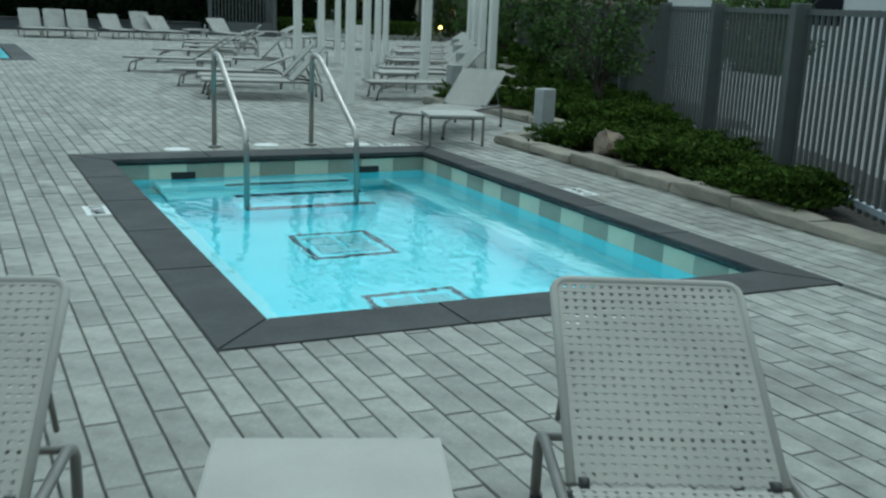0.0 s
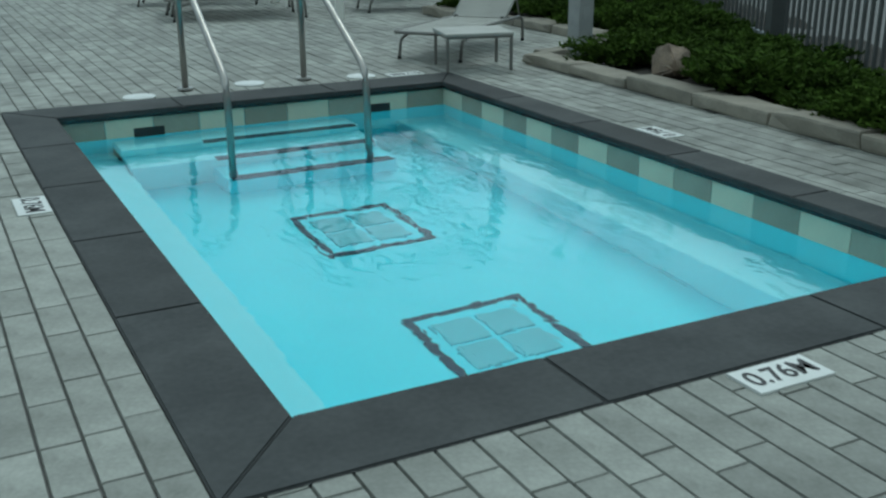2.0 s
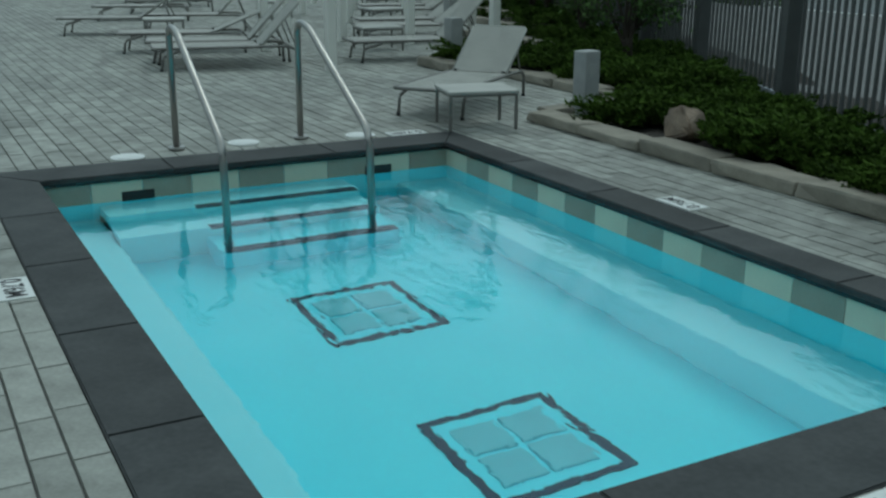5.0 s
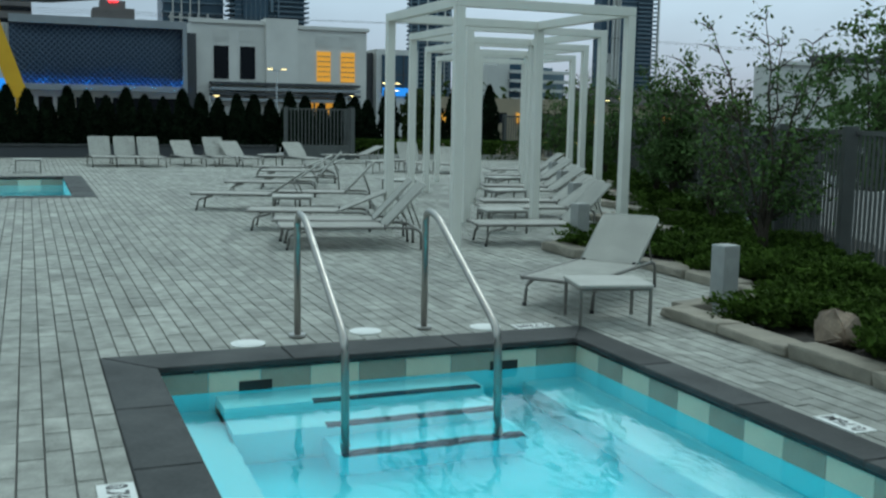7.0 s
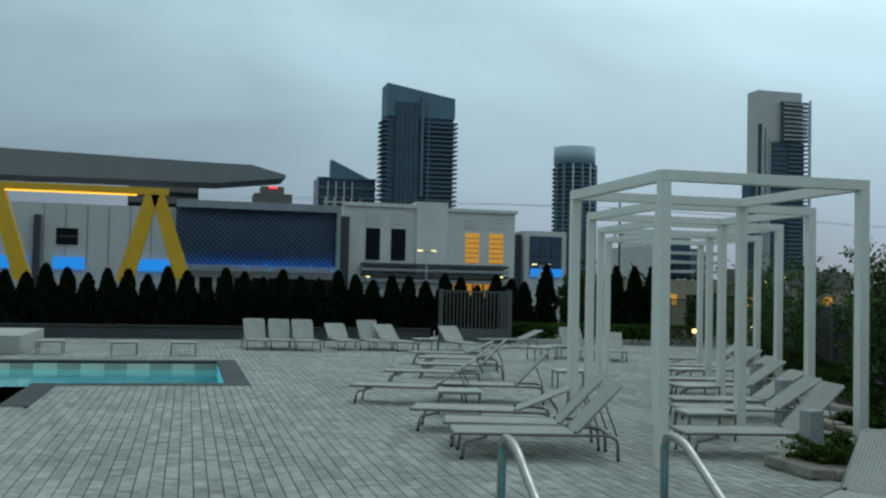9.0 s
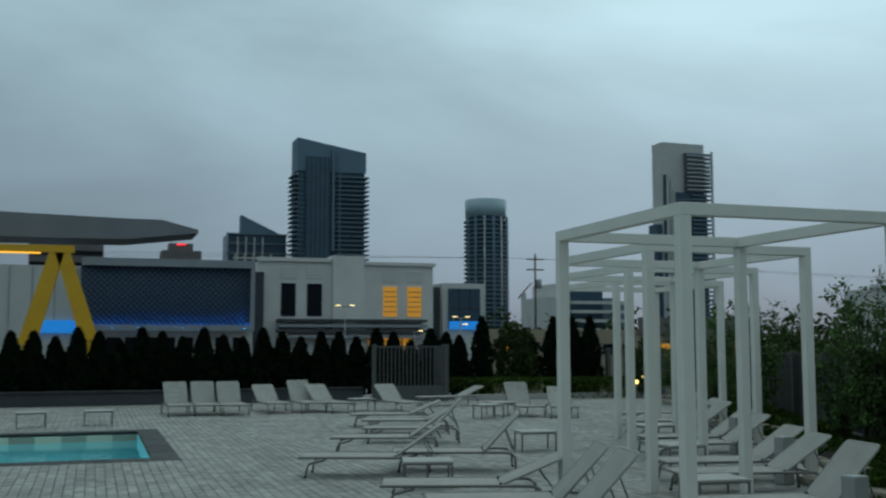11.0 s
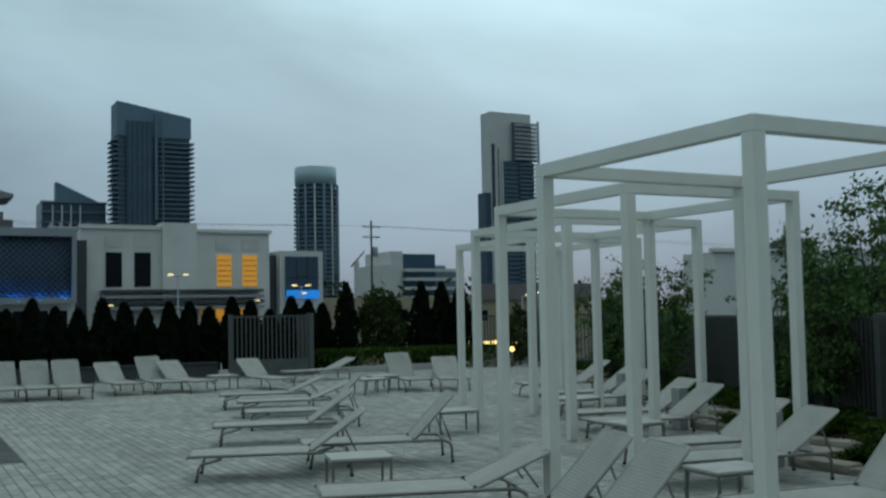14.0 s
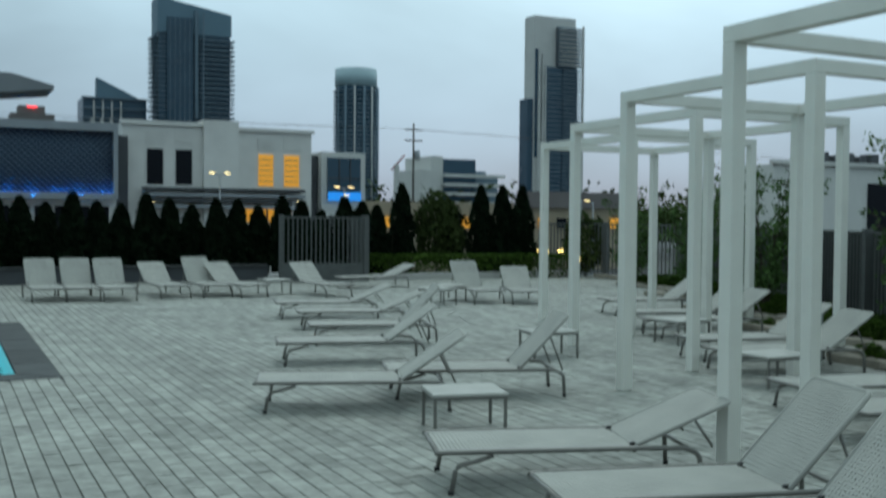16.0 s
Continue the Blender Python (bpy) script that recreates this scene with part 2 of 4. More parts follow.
_l.new(_mp.outputs[0], _wv.inputs["Vector"])
_bp = _n.new("ShaderNodeBump")
_bp.inputs["Strength"].default_value, _bp.inputs["Distance"].default_value = 0.22, 0.02
_l.new(_wv.outputs["Fac"], _bp.inputs["Height"])
_l.new(_bp.outputs[0], _p.inputs["Normal"])


# ---- mesh tools ----
def mesh_of(name, bm, mat):
    me = bpy.data.meshes.new(name)
    bm.normal_update()
    bm.to_mesh(me)
    bm.free()
    me.materials.append(mat)
    return me


def solo(name, bm, mat, label="", category="", group="", kind="", at=None):
    ob = new(name, mesh_of(name, bm, mat))
    if at is not None:
        ob.matrix_basis = at
    return tagged(ob, label, category, group, kind)


def part(name, bm, mat, parent, label=""):
    ob = new(name, mesh_of(name, bm, mat))
    ob.parent = parent
    return tagged(ob, label)


def thing(name, label, category, at=None, group="", kind=""):
    ob = new(name)
    ob.empty_display_size = 0.2
    if at is not None:
        ob.matrix_basis = at
    return tagged(ob, label, category, group, kind)


def box(bm, x0, x1, y0, y1, z0, z1, bevel=0.0, turn=None):
    g = bmesh.ops.create_cube(bm, size=1.0)
    vs = g["verts"]
    for v in vs:
        v.co = Vector(((x0 + x1) / 2 + v.co.x * (x1 - x0), (y0 + y1) / 2 + v.co.y * (y1 - y0), (z0 + z1) / 2 + v.co.z * (z1 - z0)))
    if bevel:
        es = list({e for v in vs for e in v.link_edges})
        r = bmesh.ops.bevel(bm, geom=es, offset=bevel, segments=2, affect="EDGES", profile=0.6)
        vs = list({v for f in r["faces"] for v in f.verts} | {v for v in vs if v.is_valid})
    if turn is not None:
        for v in vs:
            v.co = turn @ v.co
    return vs


def slab(*a, **k):
    bm = bmesh.new()
    box(bm, *a, **k)
    return bm


def tube(bm, pts, r, sides=8, tip=None):
    pts = [Vector(p) for p in pts]
    rings = []
    for i, p in enumerate(pts):
        d = (pts[min(i + 1, len(pts) - 1)] - pts[max(i - 1, 0)]).normalized()
        u = d.cross(Vector((0, 0, 1)) if abs(d.z) < 0.9 else Vector((1, 0, 0))).normalized()
        w = d.cross(u)
        q = r if tip is None else r + (tip - r) * i / (len(pts) - 1)
        rings.append([bm.verts.new(p + u * q * math.cos(2 * math.pi * k / sides) + w * q * math.sin(2 * math.pi * k / sides)) for k in range(sides)])
    for a, b in zip(rings, rings[1:]):
        for k in range(sides):
            f = bm.faces.new((a[k], a[(k + 1) % sides], b[(k + 1) % sides], b[k]))
            f.smooth = True
    bm.faces.new(rings[0][::-1])
    bm.faces.new(rings[-1])


def pipe(pts, r, sides=8, tip=None):
    bm = bmesh.new()
    tube(bm, pts, r, sides, tip)
    bmesh.ops.recalc_face_normals(bm, faces=bm.faces)
    return bm


def rounded(pts, radius, n=5):
    """A polyline whose inner corners are rounded."""
    pts = [Vector(p) for p in pts]
    out = [pts[0]]
    for a, b, c in zip(pts, pts[1:], pts[2:]):
        u, v = (a - b), (c - b)
        ra = min(radius, u.length * 0.45, v.length * 0.45)
        p0, p1 = b + u.normalized() * ra, b + v.normalized() * ra
        for i in range(n + 1):
            s = i / n
            out.append(p0 * (1 - s) ** 2 + b * 2 * s * (1 - s) + p1 * s * s)
    out.append(pts[-1])
    return out


def quads(name, corners, mat):
    """One mesh from an (n, 4, 3) array of quad corners."""
    c = np.asarray(corners, dtype=float)
    me = bpy.data.meshes.new(name)
    me.from_pydata(c.reshape(-1, 3).tolist(), [], [(4 * i, 4 * i + 1, 4 * i + 2, 4 * i + 3) for i in range(len(c))])
    me.materials.append(mat)
    return me


def leaf_cloud(rng, centres, size, flat=0.0):
    """Leaf quads, one at each centre, turned at random."""
    n = len(centres)
    a = rng.normal(size=(n, 3))
    a[:, 2] *= 1 - flat
    a /= np.linalg.norm(a, axis=1)[:, None]
    b = np.cross(a, rng.normal(size=(n, 3)))
    b /= np.linalg.norm(b, axis=1)[:, None]
    s = size * rng.uniform(0.6, 1.3, (n, 1))
    return np.stack([centres - a * s, centres - b * s * 0.5, centres + a * s, centres + b * s * 0.5], 1)


# ---- plan ----
WATER = -0.18
PX0, PX1, PY0, PY1 = 1.28, 4.71, 3.01, 8.36      # outside of the coping of the small pool
IX0, IX1, IY0, IY1 = 1.59, 4.45, 3.36, 7.98      # its inside
QX1, QY0, QY1 = 2.0, 20.45, 26.2                 # large pool, main part
RX1, RY0 = -1.0, 17.6                            # large pool, the arm towards the small one
DX0, DX1, DY0, DY1 = -22.0, 18.5, -6.0, 37.5     # deck
FENCE0, FENCE_SLOPE = 6.58, 0.455


def fence_x(y):
    return FENCE0 + FENCE_SLOPE * (y - 5.2)


# front line of the planting bed, in steps away from the pool
BED = [(5.50, -6.0, 8.50), (6.78, 8.50, 11.55), (6.42, 11.55, 12.35)] + [(8.70 + 1.42 * i, 12.35 + 3.0 * i, 15.35 + 3.0 * i) for i in range(7)]


def bed_x(y):
    for x, y0, y1 in BED:
        if y0 <= y < y1:
            return x
    return 30.0


# ---- deck bed, podium and street ----
bm = bmesh.new()
HOLES = [(PX0 + 0.05, PX1 - 0.05, PY0 + 0.05, PY1 - 0.05), (-16.0, QX1 - 0.1, QY0 + 0.1, QY1 - 0.1), (-16.0, RX1 - 0.1, RY0 + 0.1, QY0 + 0.1)]
cuts_x = sorted({DX0, DX1, *[v for h in HOLES for v in h[:2]]})
cuts_y = sorted({DY0, DY1, *[v for h in HOLES for v in h[2:]]})
for xa, xb in zip(cuts_x, cuts_x[1:]):
    for ya, yb in zip(cuts_y, cuts_y[1:]):
        cx, cy = (xa + xb) / 2, (ya + yb) / 2
        if not any(h[0] < cx < h[1] and h[2] < cy < h[3] for h in HOLES):
            bm.faces.new([bm.verts.new((x, y, -0.014)) for x, y in ((xa, ya), (xb, ya), (xb, yb), (xa, yb))])
bmesh.ops.remove_doubles(bm, verts=bm.verts, dist=0.001)
floor = solo("floor", bm, M_bed, "pale grey concrete paver pool deck", "floor", kind="structure")
part("podium_skirt", slab(DX0, DX1, DY1 - 0.3, DY1, -6.0, -0.016), M_wall_grey, floor)
ground = solo("ground", slab(-1500, 1500, -400, 2600, -6.4, -6.0), M_asphalt, "dark asphalt street far below the deck", "ground", kind="structure")
# pale sheet added to brighten what shows through the fence; no known roof
solo("pale_sheet_east", slab(19.5, 45.0, -30, 58, -6.0, -2.2), material("pale_concrete_sheet", (0.42, 0.42, 0.40), (0.33, 0.33, 0.315), rough=0.9, scale=0.4, fine=6, bump=0.05), "pale concrete sheet added beyond the fence", "roof", kind="structure")
# unseen wall, added to close the place behind the camera for reflections
added_wall_south = solo("added_wall_south", slab(DX0, DX1, -6.4, -6.0, -0.2, 7.0), M_wall_grey, "plain grey rendered wall added out of view", "wall", kind="structure")


# ---- small pool ----
def pool_shell(name, x0, x1, y0, y1, depth, label, mat=M_plaster):
    bm = bmesh.new()
    t = 0.15
    box(bm, x0 - t, x1 + t, y0 - t, y1 + t, WATER - depth - 0.2, WATER - depth)
    for a in ((x0 - t, x0, y0 - t, y1 + t), (x1, x1 + t, y0 - t, y1 + t), (x0, x1, y0 - t, y0), (x0, x1, y1, y1 + t)):
        box(bm, *a, WATER - depth, -0.05)
    return solo(name, bm, mat, label, "pool", kind="structure")


FLOOR = WATER - 0.76
pool = pool_shell("pool_basin", IX0 - 0.02, IX1 + 0.03, IY0 - 0.02, IY1 + 0.03, 0.76, "small turquoise plastered plunge pool with dark coping")
WX0, WX1, WY0, WY1 = IX0 - 0.02, IX1 + 0.03, IY0 - 0.02, IY1 + 0.03
part("bench", slab(WX1 - 0.42, WX1 - 0.002, WY0, WY1 - 0.002, FLOOR, WATER - 0.36, bevel=0.02), M_bench, pool, "pale submerged bench")
part("bench", slab(WX0 + 0.002, WX0 + 0.36, WY0, WY1 - 0.002, FLOOR, WATER - 0.36, bevel=0.02), M_bench, pool, "pale submerged bench")
for k, (ya, za) in enumerate(((7.70, -0.05), (7.38, -0.23), (7.05, -0.42))):
    st = part("step", slab(2.45 if k > 1 else WX0 + 0.364, 3.62, ya, WY1 - 0.006 - 0.001 * k, FLOOR, WATER + za - 0.02, bevel=0.01), M_plaster if k > 1 else M_bench, pool, "submerged step")
    part("nosing", slab(2.48, 3.60, ya - 0.004, ya + 0.06, WATER + za - 0.06, WATER + za - 0.014), M_navy, st, "dark navy mosaic nosing")
for yc in (6.10, 4.54):
    xc = 2.95
    d = part("drain_cover", slab(xc - 0.29, xc + 0.29, yc - 0.31, yc + 0.31, FLOOR, FLOOR + 0.006), M_plaster, pool)
    for a in ((xc - 0.32, xc + 0.32, yc - 0.345, yc - 0.305), (xc - 0.32, xc + 0.32, yc + 0.305, yc + 0.345), (xc - 0.32, xc - 0.28, yc - 0.305, yc + 0.305), (xc + 0.28, xc + 0.32, yc - 0.305, yc + 0.305)):
        part("border", slab(*a, FLOOR, FLOOR + 0.012), M_navy, d, "navy mosaic border")
    for ix in (0, 1):
        for iy in (0, 1):
            xa, ya = xc - 0.225 + ix * 0.235, yc - 0.235 + iy * 0.245
            part("grate", slab(xa, xa + 0.21, ya, ya + 0.22, FLOOR, FLOOR + 0.02, bevel=0.008), M_grate, d, "teal square grate")
# skimmer mouths
for xa in (2.08, 3.80):
    part("skimmer", slab(xa, xa + 0.21, WY1 - 0.012, WY1 + 0.05, WATER - 0.01, WATER + 0.06), M_black, pool, "black skimmer mouth")


def water_sheet(x0, x1, y0, y1, label):
    bm = bmesh.new()
    bm.faces.new([bm.verts.new((x, y, WATER)) for x, y in ((x0, y0), (x1, y0), (x1, y1), (x0, y1))])
    ob = solo("water", bm, M_water, label, "water", kind="structure")
    ob.visible_shadow = False
    return ob


water_sheet(WX0, WX1, WY0, WY1, "clear rippled turquoise pool water")


# banded waterline tiles
def tile_band(parent, along, fixed, a0, a1, width, inward, z0=WATER + 0.002, z1=-0.049, start=0):
    n = max(1, round((a1 - a0) / width))
    w = (a1 - a0) / n
    bmw = bmesh.new()
    if along == "x":
        box(bmw, 0.002, w - 0.002, min(0, inward), max(0, inward), z0, z1)
    else:
        box(bmw, min(0, inward), max(0, inward), 0.002, w - 0.002, z0, z1)
    white = mesh_of("tile", bmw, M_tile_white)
    grey = white.copy()
    grey.materials[0] = M_tile_grey
    for i in range(n):
        ob = new("tile", white if (i + start) % 2 else grey)
        ob.parent = parent
        ob.location = (a0 + i * w, fixed, 0) if along == "x" else (fixed, a0 + i * w, 0)


tile_band(pool, "x", WY1, WX0, WX1, 0.31, -0.008)
tile_band(pool, "y", WX1, WY0, WY1, 0.31, -0.008, start=1)
tile_band(pool, "y", WX0, WY0, WY1, 0.31, 0.008)
tile_band(pool, "x", WY0, WX0, WX1, 0.31, 0.008, start=1)


# black strips stand in for the shadow gap below the coping overhang
for name_, a in (("shadow_strip", (WX0, WX1, WY1 - 0.022, WY1)), ("shadow_strip", (WX1 - 0.022, WX1, WY0, WY1 - 0.023)), ("shadow_strip", (WX0, WX0 + 0.022, WY0, WY1 - 0.023)), ("shadow_strip", (WX0 + 0.023, WX1 - 0.023, WY0, WY0 + 0.022))):
    part(name_, slab(*a, -0.048, -0.028), M_coping_shadow, pool, "black strip painted as the shadow gap under the coping")


# ---- coping: mitred slabs ----
def coping(name, label, quads_xy):
    cop = thing(name, label, "coping", kind="structure")
    for q in quads_xy:
        bm = bmesh.new()
        lo = [bm.verts.new((x, y, -0.026)) for x, y in q]
        hi = [bm.verts.new((x, y, 0.006)) for x, y in q]
        bm.faces.new(hi)
        bm.faces.new(lo[::-1])
        for i in range(4):
            j = (i + 1) % 4
            bm.faces.new((lo[i], lo[j], hi[j], hi[i]))
        bmesh.ops.recalc_face_normals(bm, faces=bm.faces)
        bmesh.ops.bevel(bm, geom=[e for e in bm.edges if all(v.co.z > 0 for v in e.verts)], offset=0.006, segments=2, affect="EDGES")
        part("coping_slab", bm, M_coping, cop)
    return cop


def coping_run(p_out, q_out, p_in, q_in, n, gap=0.002, cuts_at=None):
    """n slabs between the outer edge p_out-q_out and the inner edge p_in-q_in."""
    po, qo, pi, qi = (Vector(v) for v in (p_out, q_out, p_in, q_in))
    d = (qo - po).normalized()
    cuts = [po.lerp(qo, f) for f in (cuts_at or [i / n for i in range(n + 1)])]
    out = []
    for i in range(n):
        a, b = cuts[i], cuts[i + 1]
        ia = pi if i == 0 else a + (pi - po) - d * (pi - po).dot(d)
        ib = qi if i == n - 1 else b + (qi - qo) - d * (qi - qo).dot(d)
        out.append([tuple(a + d * gap), tuple(b - d * gap), tuple(ib - d * gap), tuple(ia + d * gap)])
    return out


O = [(PX0, PY0), (PX1, PY0), (PX1, PY1), (PX0, PY1)]
I = [(IX0, IY0), (IX1, IY0), (IX1, IY1), (IX0, IY1)]
cop_quads = []
LONG = [0.0, 0.245, 0.42, 0.598, 0.776, 1.0]      # long sides: the slabs at the south end are longer
for i, n in enumerate((3, 5, 3, 5)):
    j = (i + 1) % 4
    cop_quads += coping_run(O[i], O[j], I[i], I[j], n, cuts_at=None if n == 3 else LONG if i == 1 else [1 - f for f in LONG[::-1]])
coping("pool_coping", "dark grey basalt slabs round the small pool", cop_quads)


# ---- hand rails ----
def hand_rail(x):
    rail = thing("hand_rail", "brushed steel hand rail over the pool steps", "hand rail", pose(x, 8.6, 0), "pool hand rails")
    pts = rounded([(0, 0, 0.0), (0, 0, 0.87), (-0.01, -0.24, 0.86), (-0.09, -1.46, 0.30), (-0.1, -1.52, -0.62)], 0.12)
    part("rail", pipe(pts, 0.024, 12), M_steel, rail)
    bm = bmesh.new()
    tube(bm, [(0, 0, 0.005), (0, 0, 0.014), (0, 0, 0.026)], 0.058, 20)
    part("base_flange", bm, M_steel, rail)
    return rail


first_rail = hand_rail(2.60)
copy_thing(first_rail, pose(3.54, 8.6, 0))

# deck lids and depth plates
for k, (x, y) in enumerate(((2.23, 8.47), (3.1, 8.62), (3.99, 8.51))):
    bm = bmesh.new()
    tube(bm, [(0, 0, -0.01), (0, 0, 0.010), (0, 0, 0.012)], 0.115, 28)
    lid = solo("skimmer_lid", bm, M_disc, "round white plastic skimmer lid set in the deck", "lid", "deck lids", at=pose(x, y, 0))
    part("lid_ring", pipe([(0, 0, 0.012), (0, 0, 0.0145)], 0.085, 24), M_disc, lid)


def depth_plate(x, y, turn, text, w=0.30, h=0.15):
    plate = solo("depth_plate", slab(-w / 2, w / 2, -h / 2, h / 2, -0.01, 0.0085, bevel=0.002), M_marker, "white depth marker tile with black letters " + text, "depth marker", "depth markers", at=pose(x, y, 0, 0, 0, turn))
    cu = bpy.data.curves.new("lettering", "FONT")
    cu.body, cu.size, cu.align_x, cu.align_y, cu.extrude = text, 0.145, "CENTER", "CENTER", 0.0004
    cu.offset = 0.002
    tmp = bpy.data.objects.new("tmp", cu)
    me = bpy.data.meshes.new_from_object(tmp)
    bpy.data.objects.remove(tmp)
    me.materials.append(M_ink)
    ob = new("lettering", me)
    ob.parent = plate
    ob.location = (0, 0, 0.0095)
    ob.scale = (0.72, 0.85, 1)
    return plate


depth_plate(3.0, 3.0 - 0.085, 0, "0.76M")
depth_plate(1.28 - 0.085, 5.91, -90, "0.76M")
depth_plate(4.71 + 0.085, 5.75, 90, "0.76M")
depth_plate(4.35, 8.36 + 0.085, 180, "0.76M")

# ---- large pool ----
pool2 = pool_shell("pool_basin_large", -14.0, QX1 - 0.4, QY0 + 0.4, QY1 - 0.4, 1.1, "large turquoise plastered swimming pool with dark coping", M_bench)
tile_band(pool2, "x", QY1 - 0.4, -8.0, QX1 - 0.4, 0.45, -0.01)
water_sheet(-14.0, QX1 - 0.4, QY0 + 0.4, QY1 - 0.4, "clear turquoise water of the large pool")
pool3 = pool_shell("pool_basin_arm", -14.0, RX1 - 0.4, RY0 + 0.4, QY0 + 0.25, 1.1, "arm of the large turquoise pool", M_bench)
water_sheet(-14.0, RX1 - 0.4, RY0 + 0.4, QY0 + 0.25, "clear turquoise water of the pool arm")
c2 = coping_run((QX1, QY0), (QX1, QY1), (QX1 - 0.4, QY0 + 0.4), (QX1 - 0.4, QY1 - 0.4), 5)
c2 += coping_run((QX1, QY1), (-14.0, QY1), (QX1 - 0.4, QY1 - 0.4), (-14.0, QY1 - 0.4), 12)
c2 += coping_run((RX1, QY0), (QX1, QY0), (RX1 - 0.4, QY0 + 0.4), (QX1 - 0.4, QY0 + 0.4), 3)
c2 += coping_run((RX1, RY0), (RX1, QY0), (RX1 - 0.4, RY0 + 0.4), (RX1 - 0.4, QY0 + 0.4), 3)
c2 += coping_run((-14.0, RY0), (RX1, RY0), (-14.0, RY0 + 0.4), (RX1 - 0.4, RY0 + 0.4), 9)
coping("pool_coping_large", "dark grey basalt slabs round the large pool", c2)
for x in (-2.3, -1.75):
    copy_thing(first_rail, pose(x, 17.45, 0, 0, 0, 180))


# ---- pergolas ----
def pergola(w=2.26, d=2.41, h=2.82, s=0.105):
    p = thing("pergola", "white painted open box-frame pergola on square posts", "pergola", group="row of pergolas")
    for x in (0, w - s):
        for y in (0, d - s):
            part("post", slab(x, x + s, y, y + s, 0.0, h - s - 0.001, bevel=0.006), M_white, p)
    for y in (0, d - s):
        part("beam", slab(0, w, y, y + s, h - s, h, bevel=0.006), M_white, p)
    for x in (0, w - s):
        part("beam", slab(x + 0.001, x + s - 0.001, s, d - s, h - s + 0.001, h - 0.001), M_white, p)
    return p


first = pergola()
first.matrix_basis = pose(5.26, 12.24, 0)
for i in range(1, 4):
    copy_thing(first, pose(5.26 + 1.42 * i, 12.24 + 3.02 * i, 0))


# ---- sun loungers ----
def sling(length, width, n_long, n_cross):
    """Woven strips, crossing over and under."""
    bm = bmesh.new()
    sw, sl = width / n_long, length / n_cross
    for i in range(n_long):
        y = -width / 2 + (i + 0.5) * sw
        box(bm, 0, length, y - sw * 0.31, y + sw * 0.31, -0.002, 0.002)
    for i in range(n_cross):
        x = (i + 0.5) * sl
        box(bm, x - sl * 0.30, x + sl * 0.30, -width / 2, width / 2, -0.0026, 0.0026)
    return bm


LOUNGER = "pale grey woven sun lounger on taupe tube frame"
SEAT_Z, L_SEAT, L_BACK, W_L = 0.255, 1.18, 0.66, 0.60


def lounger(back_deg, words):
    """Foot at x = 0, head towards +x."""
    ob = thing("sun_lounger", LOUNGER + words, "sun lounger", group="pool loungers")
    seat = tagged(part("seat", sling(L_SEAT, W_L - 0.05, 20, 44), M_sling, ob), kind="stuff")
    seat.location = (0.02, 0, SEAT_Z)
    for y in (-W_L / 2, W_L / 2):
        part("side_rail", pipe(rounded([(0.0, y * 0.93, SEAT_Z - 0.012), (0.02, y, SEAT_Z - 0.006), (1.20, y, SEAT_Z - 0.006), (1.53, y, SEAT_Z - 0.01), (1.61, y, SEAT_Z - 0.05), (1.62, y, 0.0)], 0.06), 0.0155, 8), M_frame, ob)
        part("leg", pipe(rounded([(0.34, y * 0.99, SEAT_Z - 0.03), (0.22, y * 0.99, 0.19), (0.12, y * 0.99, 0.17), (0.09, y * 0.99, 0.0)], 0.05), 0.0145, 8), M_frame, ob)
    part("crossbar", pipe([(0.01, -W_L / 2 * 0.93, SEAT_Z - 0.012), (0.01, W_L / 2 * 0.93, SEAT_Z - 0.012)], 0.014, 8), M_frame, ob)
    part("crossbar", pipe([(1.20, -W_L / 2, SEAT_Z - 0.02), (1.20, W_L / 2, SEAT_Z - 0.02)], 0.012, 8), M_frame, ob)
    part("crossbar", pipe([(1.57, -W_L / 2, SEAT_Z - 0.03), (1.57, W_L / 2, SEAT_Z - 0.03)], 0.012, 8), M_frame, ob)
    back = part("backrest", sling(L_BACK, W_L - 0.07, 20, 25), M_sling, ob)
    tagged(back, kind="stuff")
    back.matrix_basis = pose(1.21, 0, SEAT_Z + 0.004, 0, -back_deg, 0)
    hw = W_L / 2 - 0.03
    part("back_frame", pipe(rounded([(0, -hw, -0.004), (L_BACK, -hw, -0.004), (L_BACK, hw, -0.004), (0, hw, -0.004)], 0.05), 0.013, 8), M_frame if back_deg < 0 else M_sling, back)
    a = radians(back_deg)
    for y in (-hw + 0.03, hw - 0.03):
        top = (1.21 + 0.42 * math.cos(a), y, SEAT_Z + 0.42 * math.sin(a) - 0.012)
        part("prop", pipe([top, (1.21 + 0.42 * math.cos(a) + 0.12, y, SEAT_Z - 0.02)], 0.009, 6), M_frame, ob)
        bm = bmesh.new()
        tube(bm, [(1.21, y - 0.012, SEAT_Z), (1.21, y + 0.012, SEAT_Z)], 0.022, 12)
        part("hinge", bm, M_black, ob, "black plastic hinge")
    for x in (0.09, 1.62):
        for y in (-W_L / 2 * 0.99, W_L / 2 * 0.99):
            part("foot_cap", pipe([(x, y, 0), (x, y, 0.025)], 0.019, 8), M_black, ob)
    return ob


models = {"high": lounger(47, ", backrest raised high"), "mid": lounger(35, ", backrest half raised"), "low": lounger(23, ", backrest raised slightly")}
spare = dict(models)


def place_lounger(kind, x, y, turn):
    m = pose(x, y, 0, 0, 0, turn)
    if spare.get(kind):
        spare.pop(kind).matrix_basis = m
    else:
        copy_thing(models[kind], m)


